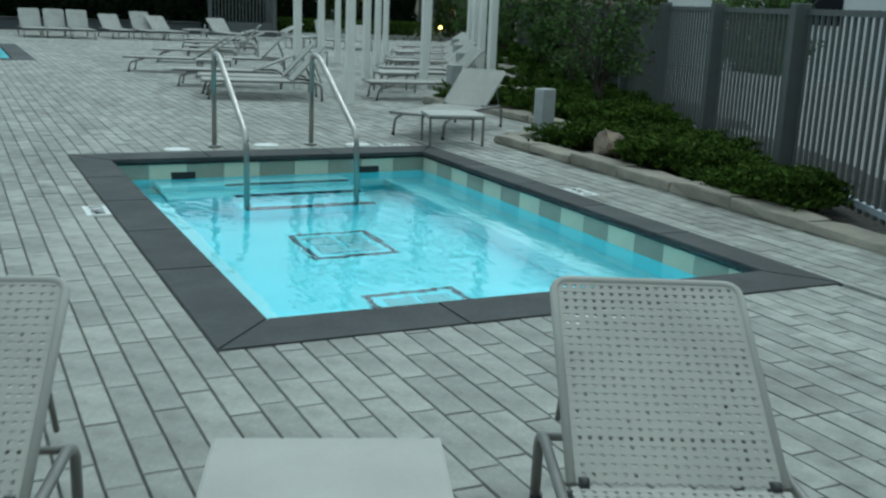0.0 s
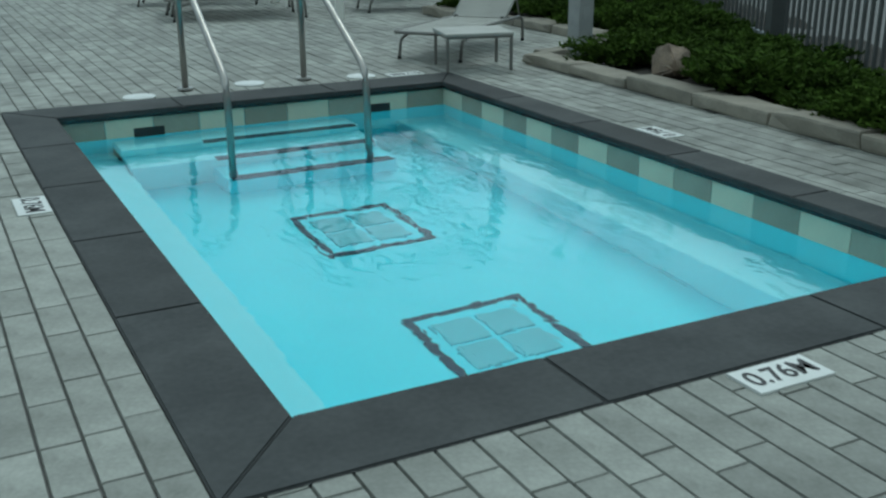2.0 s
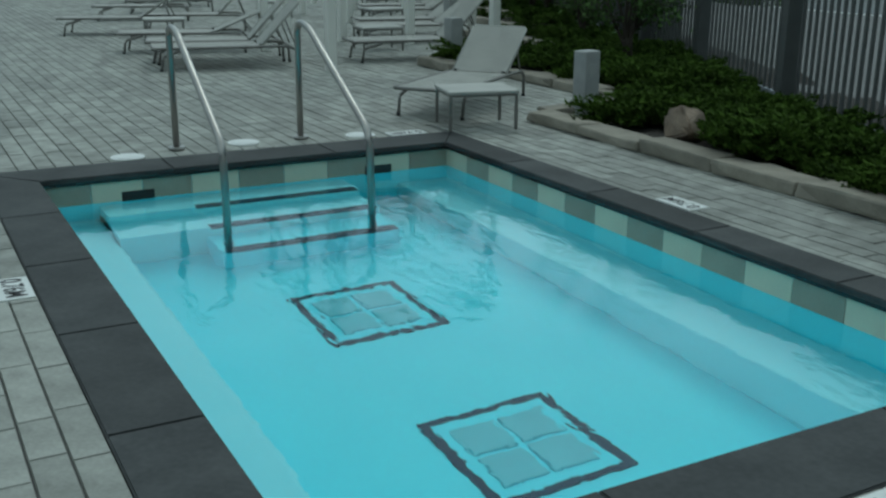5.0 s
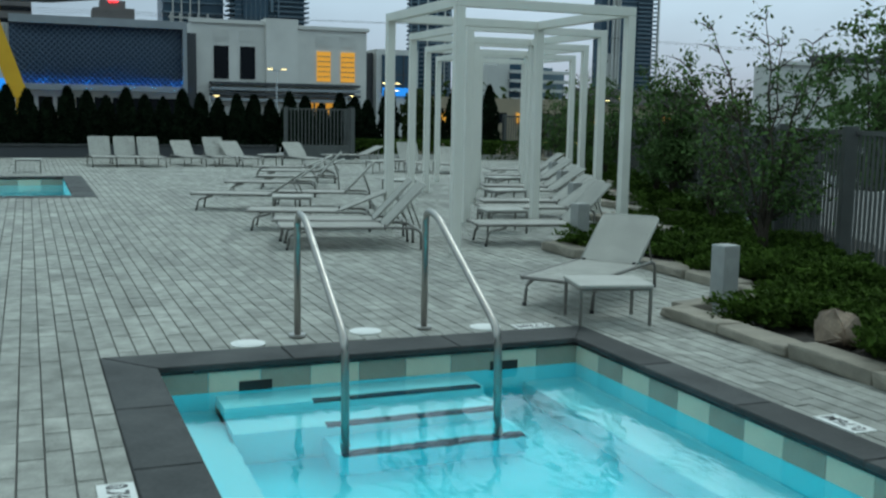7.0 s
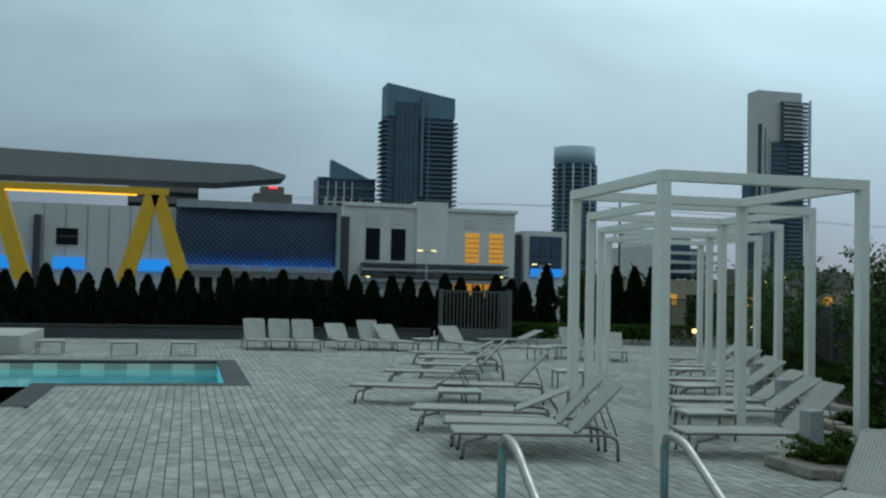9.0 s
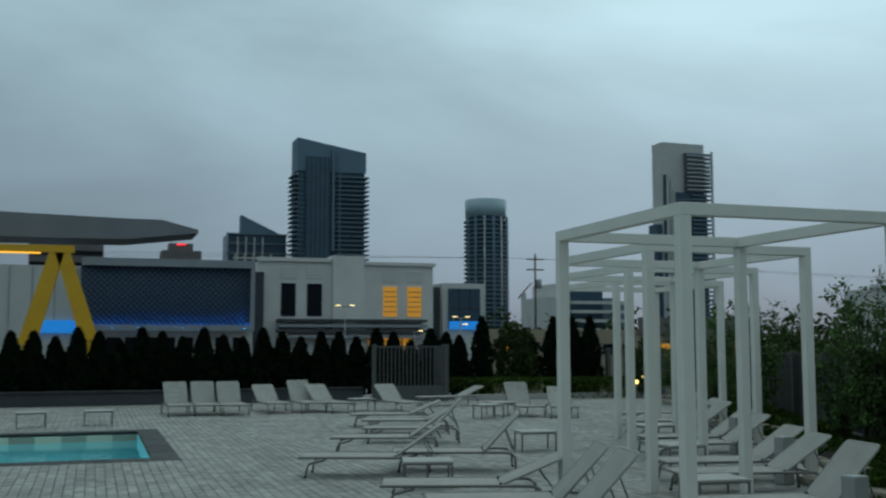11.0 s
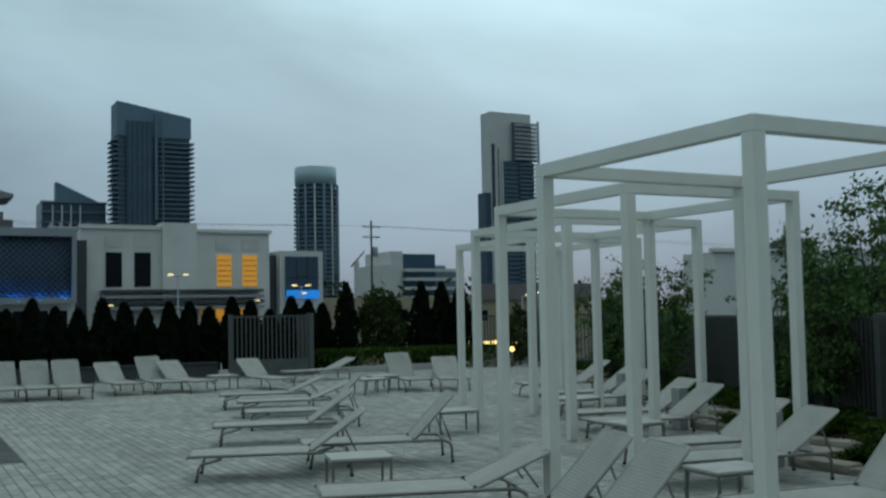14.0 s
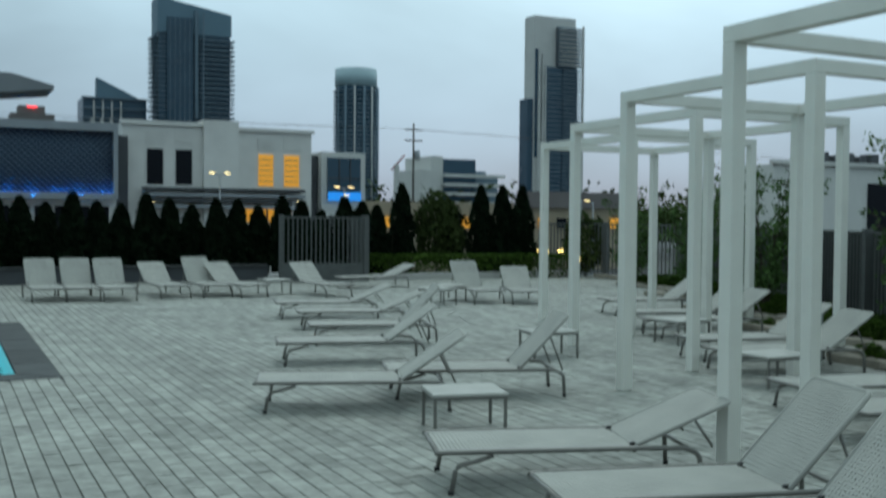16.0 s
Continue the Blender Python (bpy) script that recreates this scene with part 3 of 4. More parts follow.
def head_at(kind, x, y, turn):
    """By the place of the hinge."""
    a = radians(turn)
    place_lounger(kind, x - 1.21 * math.cos(a), y - 1.21 * math.sin(a), turn)


head_at("mid", 1.94, 0.94, 66)
head_at("mid", 0.20, 1.50, 72)
place_lounger("mid", 4.79, 8.96, 38)
# by the side of the pergolas, foot end towards the large pool
for k, x, y, t in (("high", 3.54, 13.32, -11), ("high", 3.66, 14.10, -15), ("low", 3.58, 15.30, -18), ("mid", 3.31, 18.15, -20), ("high", 4.56, 18.32, -18),
                   ("mid", 4.25, 20.65, -16), ("high", 5.15, 22.2, -16), ("low", 5.58, 24.0, -15), ("low", 5.75, 25.6, -14), ("low", 9.1, 31.6, 6)):
    place_lounger(k, x, y, t)
# two by each pergola
for i in range(4):
    ox, oy = 1.42 * i, 3.02 * i
    place_lounger("high" if i == 0 else "mid", 5.88 + ox, 13.10 + oy, -9 - 2 * i)
    place_lounger("mid", 6.87 + ox, 15.13 + oy, -12)
# along the hedge
for k, x, y, t in (("high", 2.75, 29.75, 92), ("high", 3.35, 29.7, 90), ("high", 3.98, 29.5, 91), ("mid", 5.1, 29.9, 97), ("high", 5.9, 29.8, 95), ("mid", 6.6, 29.6, 104),
                   ("mid", 8.2, 29.1, 100), ("high", 10.25, 26.6, 82), ("mid", 10.85, 26.2, 70)):
    place_lounger(k, x, y, t)


# ---- side tables ----
def side_table(w=0.58, d=0.48, h=0.315):
    t = thing("side_table", "low pale grey square side table on tube legs", "side table", group="pool side tables")
    part("tabletop", slab(-w / 2, w / 2, -d / 2, d / 2, h - 0.028, h, bevel=0.01), M_table, t)
    part("apron", slab(-w / 2 + 0.01, w / 2 - 0.01, -d / 2 + 0.01, d / 2 - 0.01, h - 0.045, h - 0.029), M_frame, t)
    for x in (-w / 2 + 0.02, w / 2 - 0.02):
        for y in (-d / 2 + 0.02, d / 2 - 0.02):
            part("leg", slab(x - 0.012, x + 0.012, y - 0.012, y + 0.012, 0, h - 0.046, bevel=0.004), M_frame, t)
    return t


table = side_table()
table.matrix_basis = pose(5.01, 8.50, 0, 0, 0, -14)
for x, y, a in ((1.10, 1.18, -20), (4.50, 16.62, -14), (6.75, 14.12, -6), (7.35, 19.95, -8), (9.25, 26.85, 5), (8.3, 17.3, 0), (9.85, 27.6, 0), (7.2, 30.4, 8), (-0.4, 27.6, 4), (-2.0, 27.9, 0), (0.9, 27.7, 0), (9.7, 20.4, 4)):
    copy_thing(table, pose(x, y, 0, 0, 0, a))


# ---- planting bed: stone edging, soil, ground cover ----
def stone_run(parent, x0, y0, x1, y1, rng):
    d = Vector((x1 - x0, y1 - y0))
    n = max(1, round(d.length / 0.75))
    ang = math.degrees(math.atan2(d.y, d.x))
    w = d.length / n
    for i in range(n):
        bm = slab(0.004, w - 0.004, 0.0, 0.24, 0.0, 0.088 + rng.uniform(-0.015, 0.02), bevel=0.02)
        bmesh.ops.subdivide_edges(bm, edges=[e for e in bm.edges if e.calc_length() > 0.3], cuts=3)
        for v in bm.verts:
            v.co += Vector((0, 1, 0.7)) * 0.045 * noise.noise(Vector((v.co.x * 4 + i * 7.3 + x0 + y0, v.co.y * 5, v.co.z * 6)))
        s = part("edging_stone", bm, M_stone, parent)
        p = Vector((x0, y0)) + d.normalized() * w * i
        s.matrix_basis = pose(p.x, p.y, 0, 0, 0, ang)


rng_py = random.Random(5)
edging = thing("stone_edging", "low rough tan stone edging of the planting bed", "edging", kind="structure")
prev = None
for x, y0, y1 in BED:
    stone_run(edging, x + 0.24, max(y0, -1.0), x + 0.24, y1, rng_py)
    if prev is not None and abs(prev - x) > 0.3:
        xa, xb = sorted((prev, x))
        stone_run(edging, xa + 0.25, y0, xb + 0.24, y0, rng_py)
    prev = x


def bed_height(x, y):
    return 0.045 + 0.07 * noise.noise(Vector((x * 0.8, y * 0.8, 3.0))) + 0.05 * noise.noise(Vector((x * 2.3, y * 2.3, 8.0)))


bm = bmesh.new()
ys = np.arange(-1.0, 33.0, 0.3)
grid = {}
for j, y in enumerate(ys):
    xa, xb = bed_x(y) + 0.22, fence_x(y) + 1.2
    for i in range(13):
        x = xa + (xb - xa) * i / 12
        grid[i, j] = bm.verts.new((x, y, bed_height(x, y) - 0.03))
for j in range(len(ys) - 1):
    for i in range(12):
        bm.faces.new((grid[i, j], grid[i + 1, j], grid[i + 1, j + 1], grid[i, j + 1]))
solo("planting_soil", bm, M_soil, "dark mulch of the planting bed", "soil", kind="structure")

rng = np.random.default_rng(11)


def juniper_sprays(x, y, spread, rise):
    """One creeping plant: feathery sprays fanning out and up from its middle, each a row of small needles."""
    out = []
    for _ in range(26):
        a, lift, reach = rng.uniform(0, 6.283), rng.uniform(0.25, 1.0), rng.uniform(0.45, 1.0) * spread
        s_ = np.linspace(0.15, 1.0, 17)[:, None]
        way = np.array([math.cos(a), math.sin(a), 0.0])
        z = rise * lift * np.sin(np.minimum(s_ * 1.9, 2.2))
        line = np.array([x, y, bed_height(x, y) + 0.01]) + way * reach * s_ + np.array([0, 0, 1.0]) * z
        line = np.repeat(line, 3, 0) + rng.normal(size=(51, 3)) * np.array([0.022, 0.022, 0.012])
        turn_ = rng.normal(size=(51, 3)) * 0.55 + way + np.array([0, 0, 0.45])
        turn_ /= np.linalg.norm(turn_, axis=1)[:, None]
        side = np.cross(turn_, rng.normal(size=(51, 3)))
        side /= np.linalg.norm(side, axis=1)[:, None]
        ln = rng.uniform(0.018, 0.036, (51, 1))
        out.append(np.stack([line - turn_ * ln, line - side * ln * 0.36, line + turn_ * ln, line + side * ln * 0.36], 1))
    return np.concatenate(out)


tuft = []
for k in range(560):
    y = rng.uniform(2.6, 13.5) if k < 430 else rng.uniform(13.5, 31)
    xa, xb = bed_x(y) + 0.36, fence_x(y) - 0.22
    if xb - xa < 0.2:
        continue
    x = rng.uniform(xa, xb)
    if math.hypot(x - 5.90, y - 7.03) < 0.45 or math.hypot(x - 6.08, y - 8.4) < 0.3:
        continue
    tuft.append(juniper_sprays(x, y, rng.uniform(0.22, 0.42), rng.uniform(0.10, 0.24)))
juniper = new("ground_cover", quads("ground_cover", np.concatenate(tuft), M_juniper))
tagged(juniper, "low dark green juniper ground cover in the bed", "ground cover", kind="stuff")

# boulder
bm = bmesh.new()
rb = random.Random(4)
for _ in range(15):
    v = Vector((rb.gauss(0, 1), rb.gauss(0, 1), rb.gauss(0, 1))).normalized()
    bm.verts.new((v.x * 0.23, v.y * 0.22, max(v.z * 0.165, -0.13)))
hull = bmesh.ops.convex_hull(bm, input=bm.verts)
bmesh.ops.delete(bm, geom=list({g_ for g_ in hull["geom_interior"] if isinstance(g_, bmesh.types.BMVert)}), context="VERTS")
bmesh.ops.bevel(bm, geom=list(bm.edges), offset=0.014, segments=2, affect="EDGES")
bmesh.ops.triangulate(bm, faces=bm.faces)
bmesh.ops.subdivide_edges(bm, edges=[e for e in bm.edges if e.calc_length() > 0.06], cuts=2)
for v in bm.verts:
    v.co += v.co.normalized() * 0.016 * noise.noise(v.co * 16)
solo("boulder", bm, M_rock, "rough angular tan boulder in the planting bed", "rock", at=pose(5.90, 7.03, 0.16, 0, 0, 25))


# bollards
def bollard(x, y, h=0.56):
    b = thing("bollard_light", "square grey cast bollard at the bed's edge", "bollard", pose(x, y, 0.0, 0, 0, 8), "bollard lights")
    part("body", slab(-0.085, 0.085, -0.075, 0.075, 0, h, bevel=0.012), M_bollard, b)
    part("louvre", slab(-0.05, 0.05, -0.079, -0.0745, h * 0.62, h * 0.80, bevel=0.002), M_bollard, b, "grey recessed light louvre")
    return b


b0 = bollard(6.08, 8.48)
copy_thing(b0, pose(6.80, 12.12, 0, 0, 0, 8))
for i in range(3):
    copy_thing(b0, pose(8.55 + 1.42 * i, 15.38 + 3.02 * i, 0, 0, 0, 8))


# ---- picket fence beside the bed ----
def picket_fence(name, label, p, q, h, base, pitch=0.125, post_every=2.4, w=0.034, depth=0.02):
    fence = thing(name, label, "fence", kind="structure")
    p, q = Vector(p), Vector(q)
    d = q - p
    L, ang = d.length, math.degrees(math.atan2(d.y, d.x))
    fence.matrix_basis = pose(p.x, p.y, base, 0, 0, ang)
    for z in (0.06, h - 0.05):
        part("rail", slab(0, L, -0.02, 0.02, z, z + 0.045), M_trim if z < 0.1 else M_fence, fence)
    pick = slab(-w / 2, w / 2, -depth / 2, depth / 2, 0.02, h, bevel=0.0)
    me = mesh_of("picket", pick, M_fence)
    for i in range(int(L / pitch)):
        ob = new("picket", me)
        ob.parent, ob.location = fence, (0.05 + i * pitch, 0.0, 0)
    post = mesh_of("post", slab(-0.065, 0.065, -0.065, 0.065, -0.1, h + 0.04, bevel=0.008), M_fence)
    for i in range(int(L / post_every) + 1):
        ob = new("post", post)
        ob.parent, ob.location = fence, (i * post_every, 0.055, 0)
    return fence


picket_fence("fence_east", "grey metal picket fence behind the planting bed", (fence_x(3.4), 3.4), (fence_x(29.0), 29.0), 1.42, 0.05)
screen = thing("fence_screen", "dark grey-green privacy panels behind the picket fence", "fence", kind="structure")
for i in range(8):
    ya, yb = 11.4 + 2.25 * i, 11.4 + 2.25 * (i + 1) - 0.012
    p0, p1 = Vector((fence_x(ya), ya)), Vector((fence_x(yb), yb))
    ang = math.degrees(math.atan2((p1 - p0).y, (p1 - p0).x))
    part("panel", slab(0, (p1 - p0).length, -0.19, -0.15, 0.06, 1.40, bevel=0.004), M_screen, screen).matrix_basis = pose(p0.x, p0.y, 0.05, 0, 0, ang)
far_fence = picket_fence("fence_north", "grey metal picket fence panel at the deck's end", (8.6, 34.4), (10.7, 34.0), 1.62, 0.0, pitch=0.115, post_every=2.1)
part("kick_plate", slab(0, 2.1, -0.03, 0.03, 0.0, 0.45), M_fence, far_fence)
picket_fence("fence_return", "grey metal picket fence returning beside the gate", (10.75, 34.0), (10.9, 37.2), 1.62, 0.0, pitch=0.115, post_every=3.0)
picket_fence("fence_far_east", "grey metal picket fence beyond the hedge", (16.8, 35.5), (18.4, 30.0), 1.5, 0.0)


# ---- trees and hedges ----
def small_tree(x, y, h, seed, leaves, base=0.05, wide=1.0, leaf=0.048, label="young multi-stem tree with sparse green leaves", group="bed trees"):
    r = random.Random(seed)
    t = thing("birch_tree", label, "tree", pose(x, y, base), group)
    twigs = []
    bm = bmesh.new()
    for s in range(7):
        a = s * 2 * math.pi / 7 + r.uniform(-0.4, 0.4)
        lean = r.uniform(0.05, 0.34) * wide
        n = 10
        top = h * r.uniform(0.72, 1.0)
        pts = [Vector((0.06 * math.cos(a), 0.06 * math.sin(a), 0))]
        for i in range(1, n + 1):
            f = i / n
            pts.append(Vector((math.cos(a) * lean * h * f ** 1.25 + r.uniform(-0.035, 0.035), math.sin(a) * lean * h * f ** 1.25 + r.uniform(-0.035, 0.035), top * f)))
        tube(bm, pts, 0.009 * h, 7, 0.004)
        for i in range(2, n + 1):
            for _ in range(3):
                b = a + r.gauss(0, 1.2)
                ln = h * r.uniform(0.09, 0.21) * (1.2 - 0.7 * i / n) * wide
                q = pts[i] + Vector((math.cos(b) * ln, math.sin(b) * ln, ln * r.uniform(0.0, 0.7)))
                m = pts[i].lerp(q, 0.5) + Vector((0, 0, 0.12 * ln))
                tube(bm, [pts[i], m, q], 0.003 * h, 5, 0.002)
                twigs.append((pts[i], m, q, r.uniform(0.1, 1.0)))
    part("trunk", bm, M_bark, t)
    g = np.random.default_rng(seed)
    weight = np.array([w * (1.5 - tw_q.z / h) for _, _, tw_q, w in twigs]).clip(0.02) ** 2.0
    pick = g.choice(len(twigs), leaves, p=weight / weight.sum())
    f = g.uniform(0.25, 1.08, (leaves, 1))
    p0, p1, p2 = (np.array([tuple(tw[k]) for tw in twigs])[pick] for k in range(3))
    c = p0 * (1 - f) ** 2 + p1 * 2 * f * (1 - f) + p2 * f * f + g.normal(size=(leaves, 3)) * 0.022 * h
    ob = new("crown", quads("crown", leaf_cloud(g, c, leaf), M_leaf))
    ob.parent = t
    return t


for i, (x, y, h, n, wide) in enumerate(((8.30, 10.75, 2.65, 3000, 1.15), (9.45, 13.2, 2.2, 1500, 1.0), (11.75, 17.5, 2.6, 6500, 1.0), (12.2, 18.7, 2.0, 3000, 0.9), (13.5, 22.9, 2.5, 5600, 1.0), (14.9, 26.3, 2.4, 5000, 1.0), (16.1, 30.0, 2.3, 3600, 0.9))):
    small_tree(x, y, h, 30 + i, n, wide=wide, leaf=0.034 if i < 2 else 0.041)
small_tree(30.5, 31.8, 8.2, 77, 9000, base=-2.2, wide=1.1, leaf=0.12, label="tall dark leafy tree beyond the fence", group="")


def cedar(h, seed, leaves=2600, radius=0.36):
    g = np.random.default_rng(seed)
    t = thing("cedar", "dark green columnar cedar in the hedge row", "hedge tree", group="cedar hedge row")
    part("trunk", pipe([(0, 0, 0), (0, 0, h * 0.5), (0.02, 0, h * 0.93)], 0.035, 7, 0.008), M_bark, t)
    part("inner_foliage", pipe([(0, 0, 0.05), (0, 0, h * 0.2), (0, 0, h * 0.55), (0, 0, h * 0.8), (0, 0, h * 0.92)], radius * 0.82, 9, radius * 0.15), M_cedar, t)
    z = g.uniform(0.02, 1, leaves) ** 0.9
    a = g.uniform(0, 6.283, leaves)
    prof = np.minimum(1, 0.55 + 2.2 * z) * (1 - z ** 2.4) ** 0.8
    rr = radius * prof * (0.72 + 0.28 * g.uniform(0, 1, leaves) + 0.16 * np.sin(a * 3 + z * 17)) + 0.015
    c = np.stack([rr * np.cos(a), rr * np.sin(a), z * h], 1)
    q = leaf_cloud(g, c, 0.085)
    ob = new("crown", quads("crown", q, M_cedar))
    ob.parent = t
    return t


kinds = [cedar(1.92, 1), cedar(1.76, 2), cedar(2.02, 3)]
free = list(kinds)
cedar_spots = [(-13.0 + 0.58 * i, 35.9 + 0.12 * math.sin(i * 2.1)) for i in range(43)]
for i, (x, y) in enumerate(cedar_spots):
    m = pose(x, y, 0.1 if i % 5 else 0.0, 0, 0, 47 * i)
    if free:
        free.pop().matrix_basis = m
    else:
        copy_thing(kinds[(i * 7) % 3], m)
tall = cedar(2.55, 9, 1900, 0.40)
tall.matrix_basis = pose(12.75, 36.4, 0)
for x, y, k in ((15.25, 36.3, 0), (15.8, 36.0, 1), (16.35, 35.8, 2), (11.9, 36.2, 3), (11.45, 36.9, 1)):
    copy_thing(tall if x > 15 else kinds[k % 3], pose(x, y, 0, 0, 0, 70 * k))


def bush(x, y, rx, h, seed, mat, n, name="bush", label="rounded dark green shrub behind the deck"):
    g = np.random.default_rng(seed)
    t = thing(name, label, "shrub", pose(x, y, 0))
    part("stem", pipe([(0, 0, 0), (0.02, 0, h * 0.3), (0, 0.02, h * 0.7)], 0.03, 6, 0.01), M_bark, t)
    v = g.normal(size=(n, 3))
    v /= np.linalg.norm(v, axis=1)[:, None]
    lump = np.array([noise.noise(Vector(p * 2.2) + Vector((seed, 0, 0))) for p in v])
    c = v * (0.75 + 0.35 * lump + 0.2 * g.uniform(-1, 0.4, n))[:, None] * np.array([rx, rx, h / 2]) + np.array([0, 0, h / 2])
    c[:, 2] = np.maximum(c[:, 2], 0.03)
    ob = new("crown", quads("crown", leaf_cloud(g, c, 0.09), mat))
    ob.parent = t


bush(13.95, 36.6, 0.85, 2.6, 4, M_bush, 2600)
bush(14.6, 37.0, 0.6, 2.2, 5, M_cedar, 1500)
bush(17.4, 34.0, 0.8, 1.9, 6, M_bush, 1500)
# low clipped hedge
g = np.random.default_rng(8)
c = np.stack([g.uniform(10.9, 17.0, 7000), g.uniform(-0.45, 0.45, 7000), 0.62 - 0.62 * g.uniform(0, 1, 7000) ** 3], 1)
c[:, 1] += 35.0 - 0.17 * (c[:, 0] - 10.9)
low = new("clipped_hedge", quads("clipped_hedge", leaf_cloud(g, c, 0.05), M_juniper))
tagged(low, "low clipped green hedge behind the deck", "hedge", kind="stuff")
hedge_wall = solo("planter_wall", slab(-14.0, 8.4, 34.9, 35.15, 0.0, 0.34, bevel=0.015), M_dark_panel, "low concrete planter wall under the hedge", "wall", kind="structure")
part("cap", slab(-14.0, 8.4, 34.83, 35.2, 0.342, 0.40, bevel=0.01), M_coping, hedge_wall)
part("soil", slab(-14.0, 8.4, 35.16, 37.4, 0.0, 0.12), M_soil, hedge_wall)
solo("planter_wall_east", slab(10.95, 17.2, 34.0, 34.15, 0.0, 0.16, bevel=0.01), M_wall_grey, "low concrete kerb under the clipped hedge", "wall", kind="structure", at=pose(0.0, 0.0, 0))
# raised timber deck edge beside the large pool
solo("raised_terrace", slab(-9.0, -2.6, 27.6, 31.5, 0.0, 0.42, bevel=0.02), M_wall_grey, "low raised terrace beside the large pool", "terrace", kind="structure")

# ---- shopping mall across the street ----
def pane(x0, x1, y, z0, z1, parent, mat, bars=0, frame_mat=None):
    w = part("window", slab(x0, x1, y - 0.05, y + 0.1, z0, z1), mat, parent)
    for i in range(bars):
        z = z0 + (z1 - z0) * (i + 1) / (bars + 1)
        part("glazing_bar", slab(x0, x1, y - 0.09, y - 0.052, z - 0.04, z + 0.04), frame_mat or M_brown, w)
    return w


mall = thing("mall_building", "white stucco shopping mall with dark and amber windows", "building")
part("wall", slab(16.6, 35.3, 110, 126, -6.0, 10.2, bevel=0.05), M_render, mall)
bm = bmesh.new()
box(bm, 24.2, 27.6, 109.4, 112, -6.0, 10.9)
for v in bm.verts:
    if v.co.z > 10 and v.co.y < 110:
        v.co.z += 0.6 * (1 - abs(v.co.x - 25.9) / 1.7)
part("pier", bm, M_render, mall)
part("parapet", slab(16.4, 24.1, 109.7, 110.3, 10.2, 10.6), M_render, mall)
part("parapet", slab(27.7, 35.5, 109.7, 110.3, 10.0, 10.35), M_render, mall)
for x0, x1 in ((18.9, 20.4), (21.6, 23.15)):
    pane(x0, x1, 109.95, 4.6, 7.95, mall, M_window, 0)
    for k in range(4):
        part("louvre", slab(x0 - 0.1, x1 + 0.1, 109.9, 109.99, 8.5 + 0.32 * k, 8.7 + 0.32 * k), M_render, mall)
for x0, x1 in ((29.75, 31.25), (32.4, 33.95)):
    pane(x0, x1, 109.95, 4.6, 7.75, mall, M_amber, 5)
    for k in range(4):
        part("louvre", slab(x0 - 0.1, x1 + 0.1, 109.9, 109.99, 8.3 + 0.32 * k, 8.5 + 0.32 * k), M_render, mall)
for k, z in enumerate((4.0, 3.45, 2.9, 2.35)):
    part("canopy_band", slab(18.4, 34.2, 108.6 - 0.05 * k, 109.92, z, z + 0.28), M_dark_panel if k % 2 == 0 else M_trim, mall)
part("shopfront", slab(28.2, 33.0, 109.85, 109.97, 1.1, 2.3), M_amber, mall)
for k in range(5):
    part("mullion", slab(28.2 + 1.15 * k, 28.4 + 1.15 * k, 109.75, 109.84, 1.1, 2.3), M_dark_panel, mall)
part("downpipe_recess", slab(15.9, 17.0, 109.0, 110.0, -6.0, 9.0), M_dark_panel, mall)

wing = thing("mall_wing", "dark blue lattice-clad mall wing with blue uplights", "building")
part("wall", slab(-0.4, 15.85, 108.6, 120, -6.0, 3.4), M_render, wing)
part("backing", slab(-0.4, 15.6, 108.2, 120, 3.41, 9.2), M_panel_back, wing)
for a in ((-0.4, 15.85, 9.2, 9.95), (-0.4, 15.85, 3.0, 3.4)):
    part("frame", slab(a[0], a[1], 107.3, 108.19, a[2], a[3] if a[2] > 5 else 3.29), M_trim, wing)
part("frame", slab(15.45, 15.85, 107.3, 108.19, 3.61, 9.19), M_trim, wing)
part("lip", slab(-0.4, 15.85, 107.3, 107.42, 3.295, 3.6), M_trim, wing)
bm = bmesh.new()
for i in range(-14, 34):
    for s in (1, -1):
        x0 = i * 0.55
        pa, pb = Vector((x0, 107.9 + 0.03 * s, 3.42)), Vector((x0 + s * 5.75, 107.9 + 0.03 * s, 9.18))
        d = pb - pa
        ts = [(t_ - pa.x) / d.x for t_ in (-0.38, 15.43)]
        ta, tb = max(0, min(ts)), min(1, max(ts))
        if tb - ta > 0.02:
            tube(bm, [pa + d * ta, pa + d * tb], 0.055, 4)
part("lattice", bm, M_lattice, wing)
for k in range(8):
    x = 0.5 + k * 2.05
    part("uplight", slab(x - 0.35, x + 0.35, 107.72, 107.82, 3.30, 3.42), M_blue_led, wing, "blue LED uplight")
for k in range(9):
    part("shop_bay", slab(0.3 + 1.7 * k, 1.6 + 1.7 * k, 108.45, 108.58, -3.0, 2.4), M_window, wing)

annex = thing("mall_annex", "pale blue-lit mall annex with plain panels", "building")
part("wall", slab(-30.0, -0.45, 109.0, 120, -6.0, 9.2), M_tower_pale, annex)
part("corner_fin", slab(-13.6, -13.0, 108.2, 109, -6, 8.0), M_dark_panel, annex)
pane(-11.6, -9.6, 108.95, 5.2, 6.8, annex, M_window, 1)
pane(-17.8, -16.8, 108.95, 4.0, 7.0, annex, M_window, 1)
pane(-19.9, -18.9, 108.95, 4.0, 7.0, annex, M_window, 1)
